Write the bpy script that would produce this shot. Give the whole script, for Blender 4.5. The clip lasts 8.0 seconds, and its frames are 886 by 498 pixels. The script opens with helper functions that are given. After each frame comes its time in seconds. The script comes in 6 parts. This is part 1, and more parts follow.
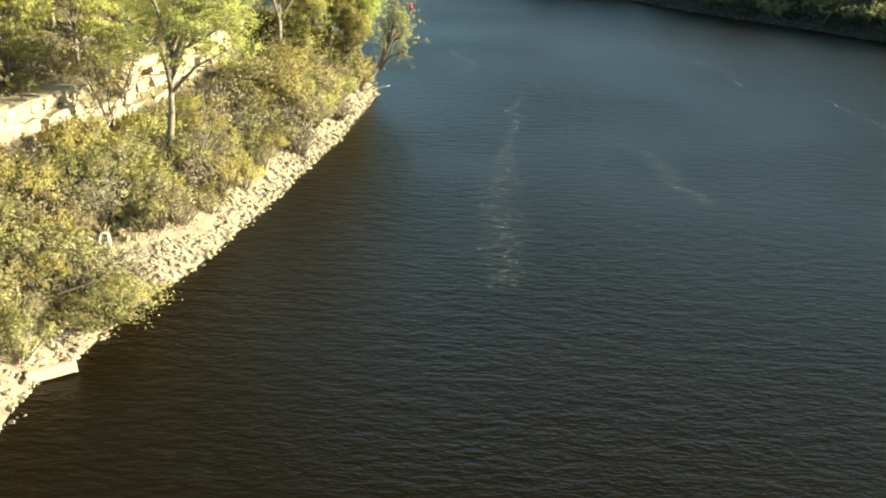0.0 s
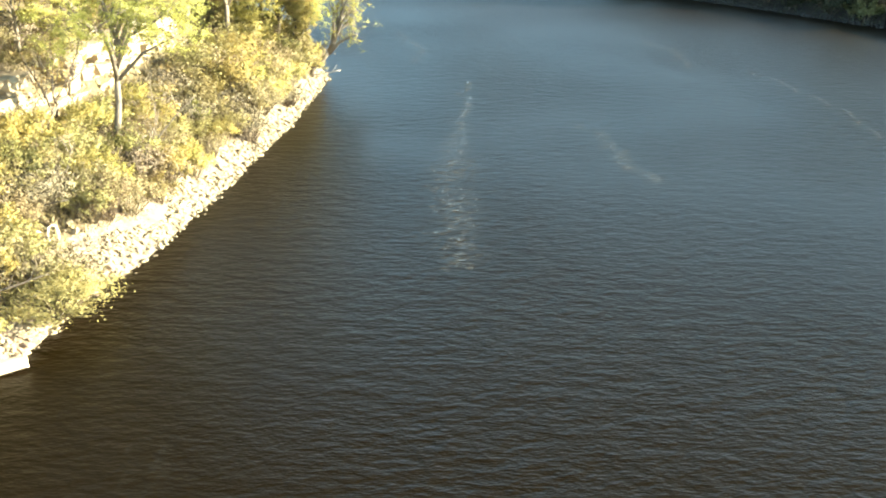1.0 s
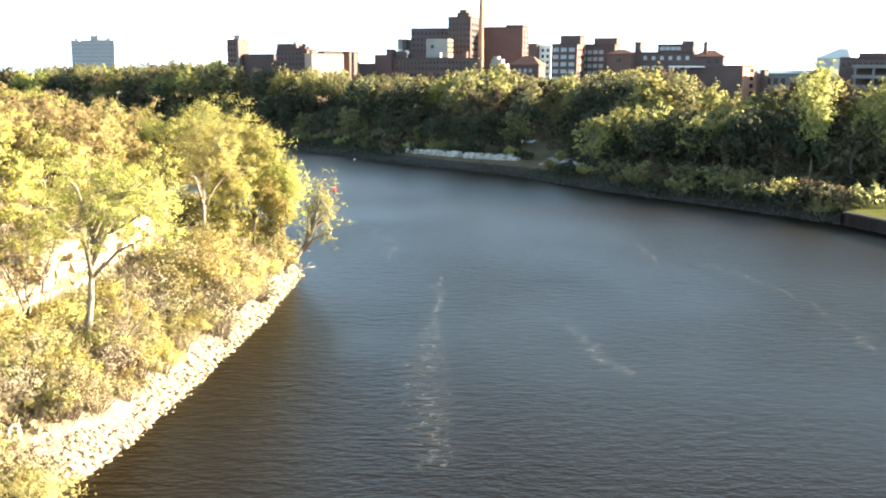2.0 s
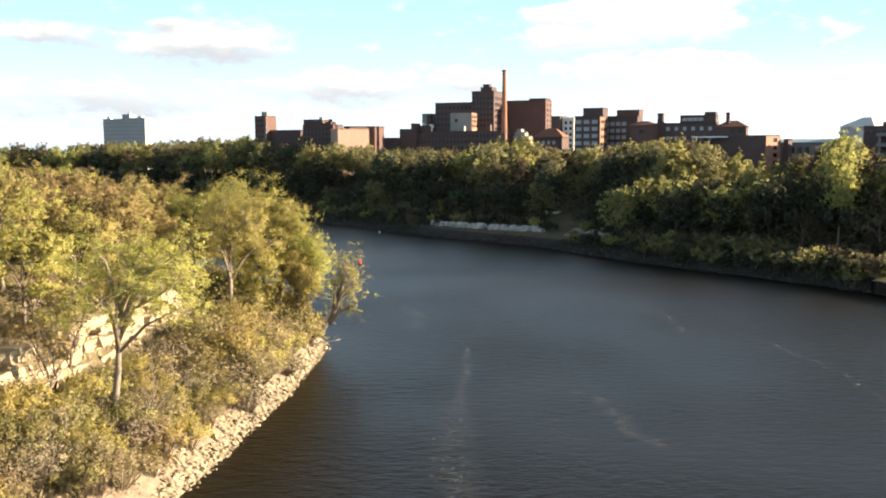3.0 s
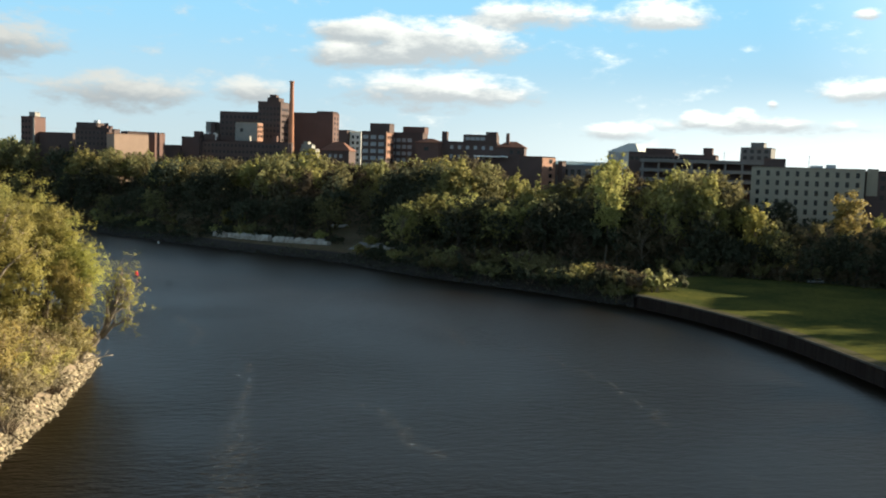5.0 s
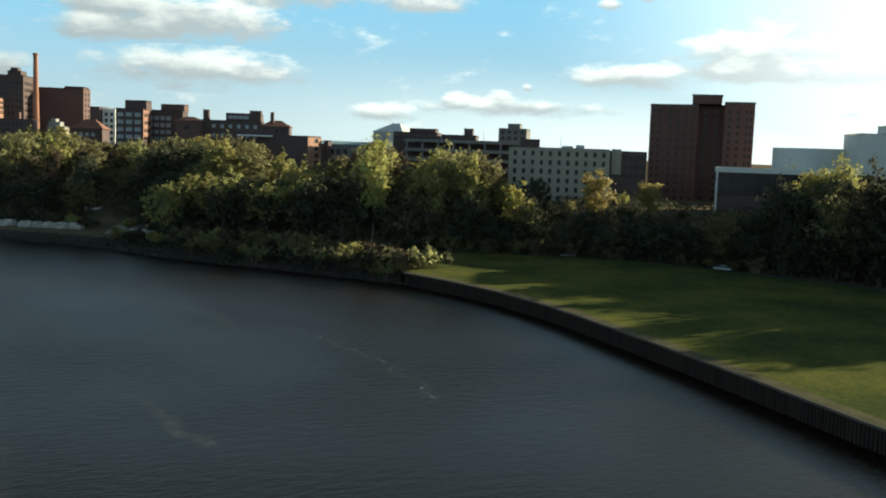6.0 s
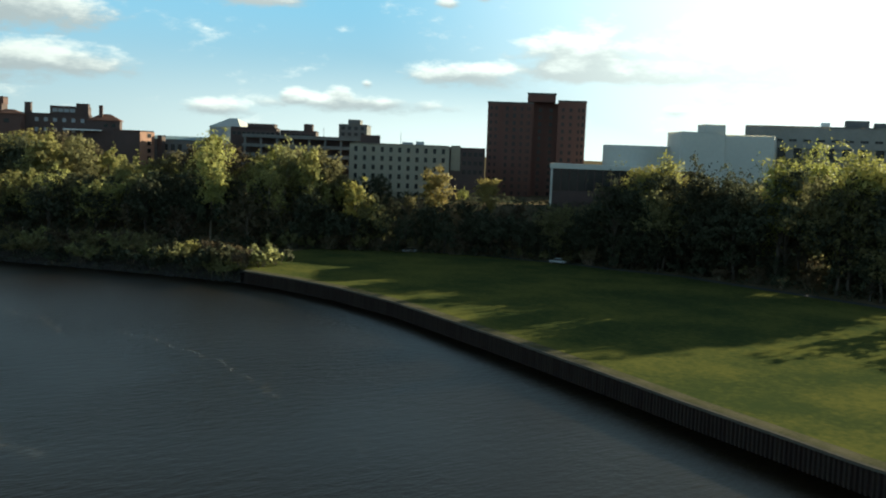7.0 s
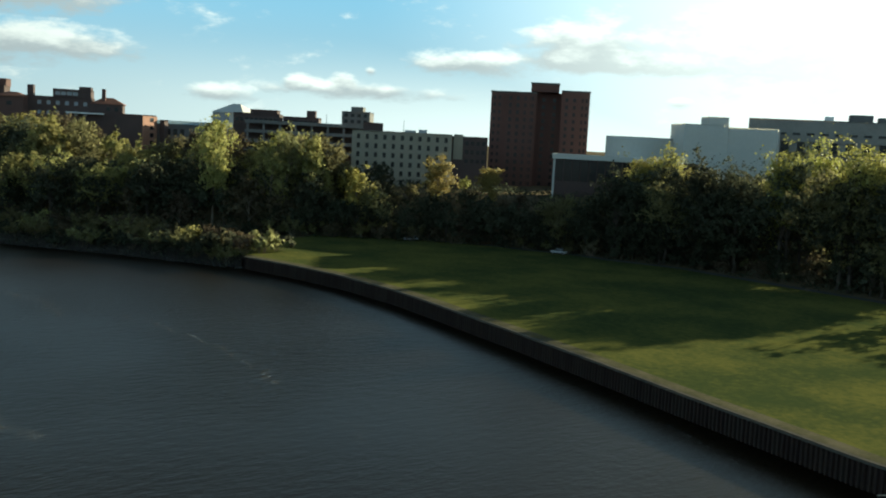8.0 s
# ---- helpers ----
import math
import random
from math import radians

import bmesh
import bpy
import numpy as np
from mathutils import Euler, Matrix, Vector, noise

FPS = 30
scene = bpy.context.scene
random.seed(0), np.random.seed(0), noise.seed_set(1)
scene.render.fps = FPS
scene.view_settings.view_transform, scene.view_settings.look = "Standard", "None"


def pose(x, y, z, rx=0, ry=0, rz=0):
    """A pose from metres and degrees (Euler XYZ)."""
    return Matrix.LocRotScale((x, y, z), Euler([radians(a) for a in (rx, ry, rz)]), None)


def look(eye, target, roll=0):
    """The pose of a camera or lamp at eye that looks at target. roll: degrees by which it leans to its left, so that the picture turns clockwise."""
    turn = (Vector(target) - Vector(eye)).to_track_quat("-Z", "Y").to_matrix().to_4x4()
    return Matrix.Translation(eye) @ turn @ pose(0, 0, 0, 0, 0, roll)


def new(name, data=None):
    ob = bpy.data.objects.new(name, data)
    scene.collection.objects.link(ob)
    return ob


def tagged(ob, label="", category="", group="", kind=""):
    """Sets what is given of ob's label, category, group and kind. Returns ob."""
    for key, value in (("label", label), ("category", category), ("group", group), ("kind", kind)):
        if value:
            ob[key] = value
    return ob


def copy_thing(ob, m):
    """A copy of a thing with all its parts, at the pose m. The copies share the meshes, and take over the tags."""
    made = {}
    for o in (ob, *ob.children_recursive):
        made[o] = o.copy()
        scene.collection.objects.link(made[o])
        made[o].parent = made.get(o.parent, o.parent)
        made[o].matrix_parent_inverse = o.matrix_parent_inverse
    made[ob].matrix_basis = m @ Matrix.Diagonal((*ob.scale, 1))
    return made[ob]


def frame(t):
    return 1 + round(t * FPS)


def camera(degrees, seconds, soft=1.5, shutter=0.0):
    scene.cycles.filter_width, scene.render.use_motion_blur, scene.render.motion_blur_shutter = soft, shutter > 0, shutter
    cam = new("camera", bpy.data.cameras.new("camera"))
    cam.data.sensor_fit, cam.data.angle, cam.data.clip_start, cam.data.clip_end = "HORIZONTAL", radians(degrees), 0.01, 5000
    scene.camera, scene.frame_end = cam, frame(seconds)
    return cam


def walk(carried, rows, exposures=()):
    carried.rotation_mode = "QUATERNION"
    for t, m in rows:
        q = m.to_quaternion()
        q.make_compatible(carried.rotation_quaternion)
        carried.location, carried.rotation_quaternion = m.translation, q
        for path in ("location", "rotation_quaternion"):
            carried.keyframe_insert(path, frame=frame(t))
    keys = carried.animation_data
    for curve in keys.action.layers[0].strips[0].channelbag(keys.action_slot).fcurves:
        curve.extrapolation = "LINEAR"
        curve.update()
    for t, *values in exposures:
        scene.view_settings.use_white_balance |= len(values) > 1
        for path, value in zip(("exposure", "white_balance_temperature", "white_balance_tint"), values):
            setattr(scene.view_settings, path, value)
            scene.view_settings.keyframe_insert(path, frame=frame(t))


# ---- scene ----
# ---------------- camera ----------------
EYE_Z = 34.0
cam = camera(49.68, 8.0, soft=2.0)
TURNS = [  # seconds, yaw, pitch, roll
    (0.0, 1.22, -20.99, -0.70), (0.5, 1.20, -24.74, -0.75), (1.0, -1.78, -21.91, -0.41), (1.5, -2.22, -14.69, 0.03),
    (2.0, -3.45, -10.30, -0.43), (2.2, -3.35, -8.94, -0.17), (3.3, -1.80, -5.49, 0.24), (3.5, -2.25, -5.21, 0.12),
    (4.0, -3.65, -5.07, 0.03), (4.2, -4.51, -4.98, -0.38), (5.3, -19.53, -5.14, -2.11), (5.5, -22.47, -5.23, -2.21),
    (6.0, -28.56, -5.80, -1.92), (6.5, -35.43, -5.76, -2.41), (7.0, -38.04, -5.70, -2.12), (7.5, -39.40, -6.13, -2.50),
    (8.0, -37.88, -6.38, -2.93)]
EXPOSURES = [  # seconds, stops, kelvin, tint
    (0.0, 2.28, 6150, -11), (0.5, 2.66, 6050, -9), (1.0, 3.16, 6050, -5), (1.5, 3.42, 6200, 2), (2.2, 3.06, 6450, 7), (3.3, 1.82, 6850, 12),
    (4.2, 1.56, 6850, 11), (5.5, 1.32, 6300, -1), (6.5, 1.22, 6250, -5), (8.0, 1.16, 6150, -8)]
walk(cam, [(t, pose(0, 0, EYE_Z, 90 + p, r, y)) for t, y, p, r in TURNS], EXPOSURES)

# ---------------- sky and sun ----------------
SUN_AZ, SUN_EL = 86.0, 15.4


def node(tree, kind, *links, **settings):
    n = tree.nodes.new(kind)
    for key, value in settings.items():
        if key == "operation":
            n.operation = value
        elif key == "data_type":
            n.data_type = value
        elif key == "blend_type":
            n.blend_type = value
        elif key == "interpolation_type":
            n.interpolation_type = value
        elif key == "noise_dimensions":
            n.noise_dimensions = value
    for i, value in links:
        if isinstance(value, bpy.types.NodeSocket):
            tree.links.new(value, n.inputs[i])
        else:
            n.inputs[i].default_value = value
    return n


def math_node(tree, op, a, b=0.0, c=0.0):
    return node(tree, "ShaderNodeMath", (0, a), (1, b), (2, c), operation=op).outputs[0]


def mix_node(tree, fac, a, b, blend="MIX"):
    n = tree.nodes.new("ShaderNodeMix")
    n.data_type, n.blend_type = "RGBA", blend
    for i, value in ((0, fac), (6, a), (7, b)):
        if isinstance(value, bpy.types.NodeSocket):
            tree.links.new(value, n.inputs[i])
        elif i == 0:
            n.inputs[i].default_value = value
        else:
            n.inputs[i].default_value = (*value, 1)[:4]
    return n.outputs[2]


def ramp_node(tree, fac, lo, hi):
    return node(tree, "ShaderNodeMapRange", (0, fac), (1, lo), (2, hi), (3, 0.0), (4, 1.0), interpolation_type="SMOOTHSTEP").outputs[0]


# azimuth, elevation, half width, half height (degrees), weight of the clouds
CLOUDS = [
    (-11.6, 5.75, 5.4, 1.2, 1.05), (-20.2, 6.15, 3.4, 0.7, 0.9), (-13.8, 7.0, 1.5, 0.4, 0.8), (-18.0, 2.8, 8.0, 1.2, 0.75), (-3.4, 3.6, 5.0, 1.0, 0.85), (3.5, 3.85, 2.2, 0.7, 1.0),
    (13.4, 7.15, 6.4, 1.15, 1.1), (9.0, 7.7, 2.4, 0.6, 0.9), (8.8, 6.15, 3.6, 0.6, 0.95), (14.6, 4.3, 6.6, 0.95, 1.05), (19.0, 8.8, 4.5, 0.75, 1.0), (27.0, 8.8, 2.9, 0.85, 1.05),
    (38.0, 8.75, 0.8, 0.3, 0.8), (40.1, 9.3, 0.6, 0.4, 0.9), (24.6, 2.2, 2.2, 0.5, 0.9), (33.0, 2.75, 5.8, 0.5, 1.0), (29.2, 3.1, 0.9, 0.4, 0.9), (31.8, 3.3, 0.8, 0.5, 0.9), (33.4, 3.9, 0.4, 0.25, 0.8),
    (39.2, 4.65, 4.0, 0.75, 1.05), (46.0, 6.2, 4.2, 1.3, 1.1), (48.0, 5.0, 5.6, 0.6, 1.0), (58.0, 6.0, 8.0, 2.2, 1.0), (51.5, 2.9, 0.7, 0.3, 0.9), (-24, 8.4, 4, 0.8, 0.9),
    (75, 9, 8, 2.0, 0.9), (-40, 7, 9, 1.4, 0.9), (-60, 12, 9, 2.0, 0.9), (110, 10, 9, 1.5, 0.9), (150, 8, 12, 1.6, 0.9), (-120, 9, 12, 1.6, 0.9)]

world = bpy.data.worlds.new("World")
scene.world = world
world.use_nodes = True
wt = world.node_tree
wt.nodes.clear()
sky = wt.nodes.new("ShaderNodeTexSky")
sky.sky_type, sky.sun_disc = "NISHITA", False
sky.sun_elevation, sky.sun_rotation = radians(SUN_EL), radians(SUN_AZ)
sky.air_density, sky.dust_density, sky.ozone_density = 1.0, 0.25, 2.5
way = wt.nodes.new("ShaderNodeTexCoord").outputs["Generated"]
sep = node(wt, "ShaderNodeSeparateXYZ", (0, way))
azim = math_node(wt, "MULTIPLY", math_node(wt, "ARCTAN2", sep.outputs[0], sep.outputs[1]), 57.2958)
elev = math_node(wt, "MULTIPLY", math_node(wt, "ARCSINE", sep.outputs[2]), 57.2958)
cloud_place = node(wt, "ShaderNodeCombineXYZ", (0, math_node(wt, "MULTIPLY", azim, 0.50)), (1, math_node(wt, "MULTIPLY", elev, 1.15)), (2, 3.0)).outputs[0]
puffs = node(wt, "ShaderNodeTexNoise", (0, cloud_place), (2, 0.8), (3, 6.0), (4, 0.62)).outputs[0]
total, shade = None, None
for a0, e0, half_w, half_h, weight in CLOUDS:
    da = math_node(wt, "MULTIPLY", math_node(wt, "SUBTRACT", azim, a0), 1.0 / half_w)
    de = math_node(wt, "MULTIPLY", math_node(wt, "SUBTRACT", elev, e0), 0.82 / half_h)
    far = math_node(wt, "SQRT", math_node(wt, "ADD", math_node(wt, "MULTIPLY", da, da), math_node(wt, "MULTIPLY", de, de)))
    body = math_node(wt, "MAXIMUM", math_node(wt, "MULTIPLY", math_node(wt, "SUBTRACT", 1.25, far), weight), 0.0)
    top = math_node(wt, "MULTIPLY", body, de)
    total = body if total is None else math_node(wt, "ADD", total, body)
    shade = top if shade is None else math_node(wt, "ADD", shade, top)
dense = math_node(wt, "ADD", total, math_node(wt, "MULTIPLY", math_node(wt, "SUBTRACT", puffs, 0.52), 2.2))
mask = math_node(wt, "MULTIPLY", ramp_node(wt, dense, 0.05, 0.85), ramp_node(wt, elev, -0.5, 1.5))
height = math_node(wt, "DIVIDE", shade, math_node(wt, "MAXIMUM", total, 0.05))
lit = ramp_node(wt, math_node(wt, "ADD", height, math_node(wt, "MULTIPLY", math_node(wt, "SUBTRACT", puffs, 0.5), 2.0)), -0.40, 0.60)
SKY_STRENGTH = 0.056
sunward = node(wt, "ShaderNodeVectorMath", (0, way), (1, (math.sin(radians(SUN_AZ)) * math.cos(radians(SUN_EL)), math.cos(radians(SUN_AZ)) * math.cos(radians(SUN_EL)), math.sin(radians(SUN_EL)))), operation="DOT_PRODUCT").outputs["Value"]
forward = ramp_node(wt, sunward, -0.1, 0.6)
cloud_colour = mix_node(wt, lit, mix_node(wt, forward, (3.1, 3.35, 3.6), (4.5, 4.75, 5.0)), mix_node(wt, forward, (4.9, 4.9, 4.8), (9.6, 9.5, 9.2)))
clear = mix_node(wt, 1.0, sky.outputs[0], (0.74, 0.90, 0.97), "MULTIPLY")
low_sky = mix_node(wt, ramp_node(wt, elev, 0.0, 9.5), (4.3, 5.1, 5.5), (2.5, 4.9, 6.9))
clear = mix_node(wt, ramp_node(wt, elev, 24.0, 8.0), clear, low_sky)
glow = math_node(wt, "MAXIMUM", ramp_node(wt, sunward, 0.60, 0.97), math_node(wt, "MULTIPLY", math_node(wt, "MULTIPLY", ramp_node(wt, elev, 6.0, 0.0), ramp_node(wt, sunward, 0.15, 0.85)), 0.6))
clear = mix_node(wt, math_node(wt, "MULTIPLY", glow, 0.85), clear, (13.0, 13.0, 12.6))
cloud_colour = mix_node(wt, math_node(wt, "MULTIPLY", ramp_node(wt, sunward, 0.66, 0.98), 0.8), cloud_colour, (11.5, 11.5, 11.2))
sky_colour = mix_node(wt, mask, clear, cloud_colour)
# unseen sky band added above the view; brightness set for water reflections and fill
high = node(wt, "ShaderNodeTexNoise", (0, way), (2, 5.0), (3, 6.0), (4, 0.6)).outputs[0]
unseen_band = math_node(wt, "MULTIPLY", math_node(wt, "MULTIPLY_ADD", ramp_node(wt, high, 0.36, 0.60), 0.3, 0.65), math_node(wt, "MULTIPLY", ramp_node(wt, elev, 9.8, 13.5), ramp_node(wt, elev, 64.0, 48.0)))
sky_colour = mix_node(wt, unseen_band, sky_colour, mix_node(wt, ramp_node(wt, elev, 15.0, 31.0), (5.5, 7.8, 10.2), (0.78, 0.84, 0.86)))
ground_side = mix_node(wt, ramp_node(wt, elev, -3.0, -0.3), (0.6, 0.62, 0.6), sky_colour)
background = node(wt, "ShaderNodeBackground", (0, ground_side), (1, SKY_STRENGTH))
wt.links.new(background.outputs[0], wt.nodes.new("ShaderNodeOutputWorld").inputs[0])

sun = new("sun", bpy.data.lights.new("sun", "SUN"))
sun.data.energy, sun.data.angle, sun.data.color = 5.0, radians(0.5), (1.0, 0.84, 0.62)
a, e = radians(SUN_AZ), radians(SUN_EL)
sun.matrix_world = look((900 * math.sin(a) * math.cos(e), 900 * math.cos(a) * math.cos(e), 900 * math.sin(e)), (0, 0, 0))

# ---------------- materials ----------------


def material(name, base, second=None, rough=0.8, scale=1.0, fine=8.0, bump=0.0, metal=0.0, island=0.0, random_part=0.0, through_light=0.0, specular=0.3, matte=False):
    """Two-scale noise between two colours, with optional variation by island or by object, bump, and light through thin leaves."""
    m = bpy.data.materials.new(name)
    m.use_nodes = True
    t = m.node_tree
    bsdf = t.nodes["Principled BSDF"]
    second = second or tuple(c * 0.7 for c in base)
    place = t.nodes.new("ShaderNodeTexCoord").outputs["Object"]
    big = node(t, "ShaderNodeTexNoise", (0, place), (2, scale), (3, 4.0), (4, 0.6)).outputs[0]
    small = node(t, "ShaderNodeTexNoise", (0, place), (2, fine * scale), (3, 3.0), (4, 0.6)).outputs[0]
    fac = math_node(t, "ADD", math_node(t, "MULTIPLY", big, 0.65), math_node(t, "MULTIPLY", small, 0.35))
    colour = mix_node(t, ramp_node(t, fac, 0.35, 0.65), base, second)
    if island or random_part:
        pick = t.nodes.new("ShaderNodeNewGeometry").outputs["Random Per Island"] if island else None
        whole = t.nodes.new("ShaderNodeObjectInfo").outputs["Random"]
        value = math_node(t, "MULTIPLY_ADD", whole, random_part, 1.0 - random_part / 2)
        if island:
            value = math_node(t, "MULTIPLY", value, math_node(t, "MULTIPLY_ADD", pick, island, 1.0 - island / 2))
        hue = math_node(t, "MULTIPLY_ADD", whole, 0.035 * (random_part > 0), 0.5 - 0.0175 * (random_part > 0))
        colour = node(t, "ShaderNodeHueSaturation", (0, hue), (1, 1.0), (2, value), (3, 1.0), (4, colour)).outputs[0]
    t.links.new(colour, bsdf.inputs["Base Color"])
    bsdf.inputs["Roughness"].default_value = rough
    bsdf.inputs["Metallic"].default_value = metal
    bsdf.inputs["Specular IOR Level"].default_value = specular
    if matte:
        bsdf.inputs["IOR"].default_value = 1.0
    if bump:
        b = t.nodes.new("ShaderNodeBump")
        b.inputs["Strength"].default_value, b.inputs["Distance"].default_value = 0.8, bump
        t.links.new(small, b.inputs["Height"])
        t.links.new(b.outputs[0], bsdf.inputs["Normal"])
    if through_light:
        thin = t.nodes.new("ShaderNodeBsdfTranslucent")
        t.links.new(colour, thin.inputs[0])
        blend = t.nodes.new("ShaderNodeMixShader")
        blend.inputs[0].default_value = through_light
        t.links.new(bsdf.outputs[0], blend.inputs[1])
        t.links.new(thin.outputs[0], blend.inputs[2])
        t.links.new(blend.outputs[0], t.nodes["Material Output"].inputs[0])
    return m


def water_material():
    m = bpy.data.materials.new("river_water")
    m.use_nodes = True
    t = m.node_tree
    bsdf = t.nodes["Principled BSDF"]
    place = t.nodes.new("ShaderNodeTexCoord").outputs["Object"]
    silt = node(t, "ShaderNodeTexNoise", (0, place), (2, 0.02), (3, 3.0), (4, 0.5)).outputs[0]
    colour = mix_node(t, silt, (0.0058, 0.0034, 0.0005), (0.0088, 0.0052, 0.0008))
    # streaks of foam drawn out along the current
    along = node(t, "ShaderNodeMapping", (0, place), (3, (0.14, 0.035, 1.0))).outputs[0]
    foam = node(t, "ShaderNodeTexNoise", (0, along), (2, 1.0), (3, 6.0), (4, 0.7)).outputs[0]
    broken = node(t, "ShaderNodeTexNoise", (0, place), (2, 0.6), (3, 4.0), (4, 0.7)).outputs[0]
    patch = math_node(t, "MULTIPLY", ramp_node(t, foam, 0.60, 0.74), ramp_node(t, broken, 0.42, 0.70))
    colour = mix_node(t, math_node(t, "MULTIPLY", patch, 0.035), colour, (0.5, 0.5, 0.48))
    t.links.new(colour, bsdf.inputs["Base Color"])
    calm = node(t, "ShaderNodeTexNoise", (0, place), (2, 0.018), (3, 2.0), (4, 0.5)).outputs[0]
    gust = ramp_node(t, calm, 0.30, 0.66)
    bsdf.inputs["Roughness"].default_value = 0.34
    bsdf.inputs["IOR"].default_value = 1.33
    bsdf.inputs["Specular IOR Level"].default_value = 0.15
    ripple_place = node(t, "ShaderNodeMapping", (0, place), (2, (0, 0, radians(12))), (3, (0.48, 1.0, 1.0))).outputs[0]
    wave1 = node(t, "ShaderNodeTexNoise", (0, ripple_place), (2, 0.75), (3, 3.0), (4, 0.6)).outputs[0]
    wave2 = node(t, "ShaderNodeTexNoise", (0, ripple_place), (2, 1.9), (3, 3.0), (4, 0.6)).outputs[0]
    waves = math_node(t, "ADD", wave1, math_node(t, "MULTIPLY", wave2, 0.5))
    b = t.nodes.new("ShaderNodeBump")
    b.inputs["Distance"].default_value = 0.36
    t.links.new(math_node(t, "MULTIPLY_ADD", gust, 0.60, 0.22), b.inputs["Strength"])
    t.links.new(waves, b.inputs["Height"])
    t.links.new(b.outputs[0], bsdf.inputs["Normal"])
    return m


WATER = water_material()
SOIL = material("leaf_litter_soil", (0.17, 0.13, 0.085), (0.115, 0.098, 0.058), 0.95, 0.15, 12, 0.08, matte=True)
GRASS = material("mown_lawn", (0.047, 0.062, 0.024), (0.118, 0.116, 0.033), 1.0, 0.05, 20, 0.03, specular=0.03, matte=True)
WORN = material("worn_lawn_edge", (0.11, 0.098, 0.065), (0.07, 0.068, 0.038), 0.95, 0.25, 8, 0.03, matte=True)
GRAVEL = material("gravel_track", (0.12, 0.108, 0.09), (0.084, 0.078, 0.066), 0.95, 0.3, 10, 0.02, matte=True)
ASPHALT = material("asphalt", (0.05, 0.05, 0.05), (0.038, 0.038, 0.04), 0.9, 0.3, 14, 0.01)
LIMESTONE = material("limestone", (0.385, 0.308, 0.203), (0.252, 0.196, 0.126), 0.9, 0.35, 9, 0.10)
RIPRAP = material("riprap_stone", (0.30, 0.235, 0.163), (0.165, 0.126, 0.09), 0.9, 0.9, 6, 0.05, island=0.7, random_part=0.5)
PALE_ROCK = material("pale_ledge_stone", (0.52, 0.491, 0.444), (0.312, 0.284, 0.246), 0.9, 0.5, 6, 0.06)
CREAM_STONE = material("cream_dressed_stone", (0.56, 0.47, 0.34), (0.43, 0.35, 0.25), 0.9, 0.8, 8, 0.04)
STEEL_PILE = material("rusty_sheet_pile", (0.052, 0.037, 0.031), (0.032, 0.025, 0.023), 0.85, 0.6, 7, 0.02, random_part=0.35, specular=0.1)
CONCRETE = material("concrete", (0.28, 0.27, 0.25), (0.22, 0.21, 0.195), 0.85, 0.12, 12, 0.02)
WHITE_WALL = material("white_panel", (0.58, 0.57, 0.525), (0.52, 0.51, 0.47), 0.7, 0.06, 14)
CREAM = material("cream_brick", (0.345, 0.30, 0.23), (0.29, 0.255, 0.20), 0.9, 0.15, 14, 0.01)
BRICK = material("red_brick", (0.130, 0.075, 0.064), (0.105, 0.062, 0.054), 0.9, 0.12, 14, 0.01)
BRICK_DARK = material("brown_brick", (0.100, 0.068, 0.062), (0.080, 0.056, 0.052), 0.9, 0.12, 14, 0.01)
TOWER_BRICK = material("dark_red_brick", (0.145, 0.073, 0.060), (0.118, 0.060, 0.050), 0.9, 0.12, 14, 0.01)
# brighter orange brick for sun-facing sides, with the sunlight put into the colour
BRICK_SUNLIT = material("sun_coloured_brick", (0.285, 0.155, 0.108), (0.225, 0.122, 0.086), 0.9, 0.12, 14, 0.01)
STACK_BRICK = material("sunlit_stack_brick", (0.36, 0.165, 0.10), (0.29, 0.135, 0.083), 0.9, 0.12, 14, 0.01)
GREY_SLAB = material("grey_concrete_slab", (0.17, 0.165, 0.16), (0.14, 0.135, 0.13), 0.85, 0.08, 12)
PALE_SLAB = material("pale_concrete_slab", (0.30, 0.31, 0.315), (0.26, 0.265, 0.27), 0.85, 0.08, 12)
TAN = material("tan_brick", (0.36, 0.25, 0.19), (0.30, 0.21, 0.158), 0.9, 0.12, 12, 0.01)
ROOF = material("grey_roofing", (0.12, 0.115, 0.11), (0.09, 0.085, 0.08), 0.9, 0.2, 8)
RED_TILE = material("red_roof_tile", (0.22, 0.10, 0.065), (0.17, 0.08, 0.055), 0.85, 0.4, 10, 0.02)
TEAL = material("teal_metal_roof", (0.26, 0.34, 0.36), (0.22, 0.29, 0.31), 0.5, 0.1, 8)
GLASS = material("window_glass", (0.012, 0.014, 0.016), (0.010, 0.012, 0.014), 0.2, 0.4, 3, specular=0.35)
# pale pane colour that stands in for the sky's reflection
PALE_GLASS = material("sky_toned_glass", (0.36, 0.375, 0.40), (0.22, 0.235, 0.26), 0.3, 0.5, 3)
FRAME = material("window_surround", (0.36, 0.34, 0.33), (0.29, 0.28, 0.27), 0.7, 0.5, 4)
BARK = material("grey_bark", (0.26, 0.215, 0.165), (0.15, 0.12, 0.09), 0.95, 0.8, 9, 0.06)
BARK_DARK = material("dark_bark", (0.10, 0.08, 0.062), (0.065, 0.052, 0.042), 0.95, 0.8, 9, 0.06)
DEAD_WOOD = material("bleached_dead_wood", (0.52, 0.46, 0.37), (0.36, 0.31, 0.25), 0.9, 0.8, 9, 0.04)
LEAF_LIME = material("yellow_green_leaves", (0.395, 0.365, 0.105), (0.33, 0.312, 0.094), 0.65, 0.4, 3, island=0.22, random_part=0.35, through_light=0.5)
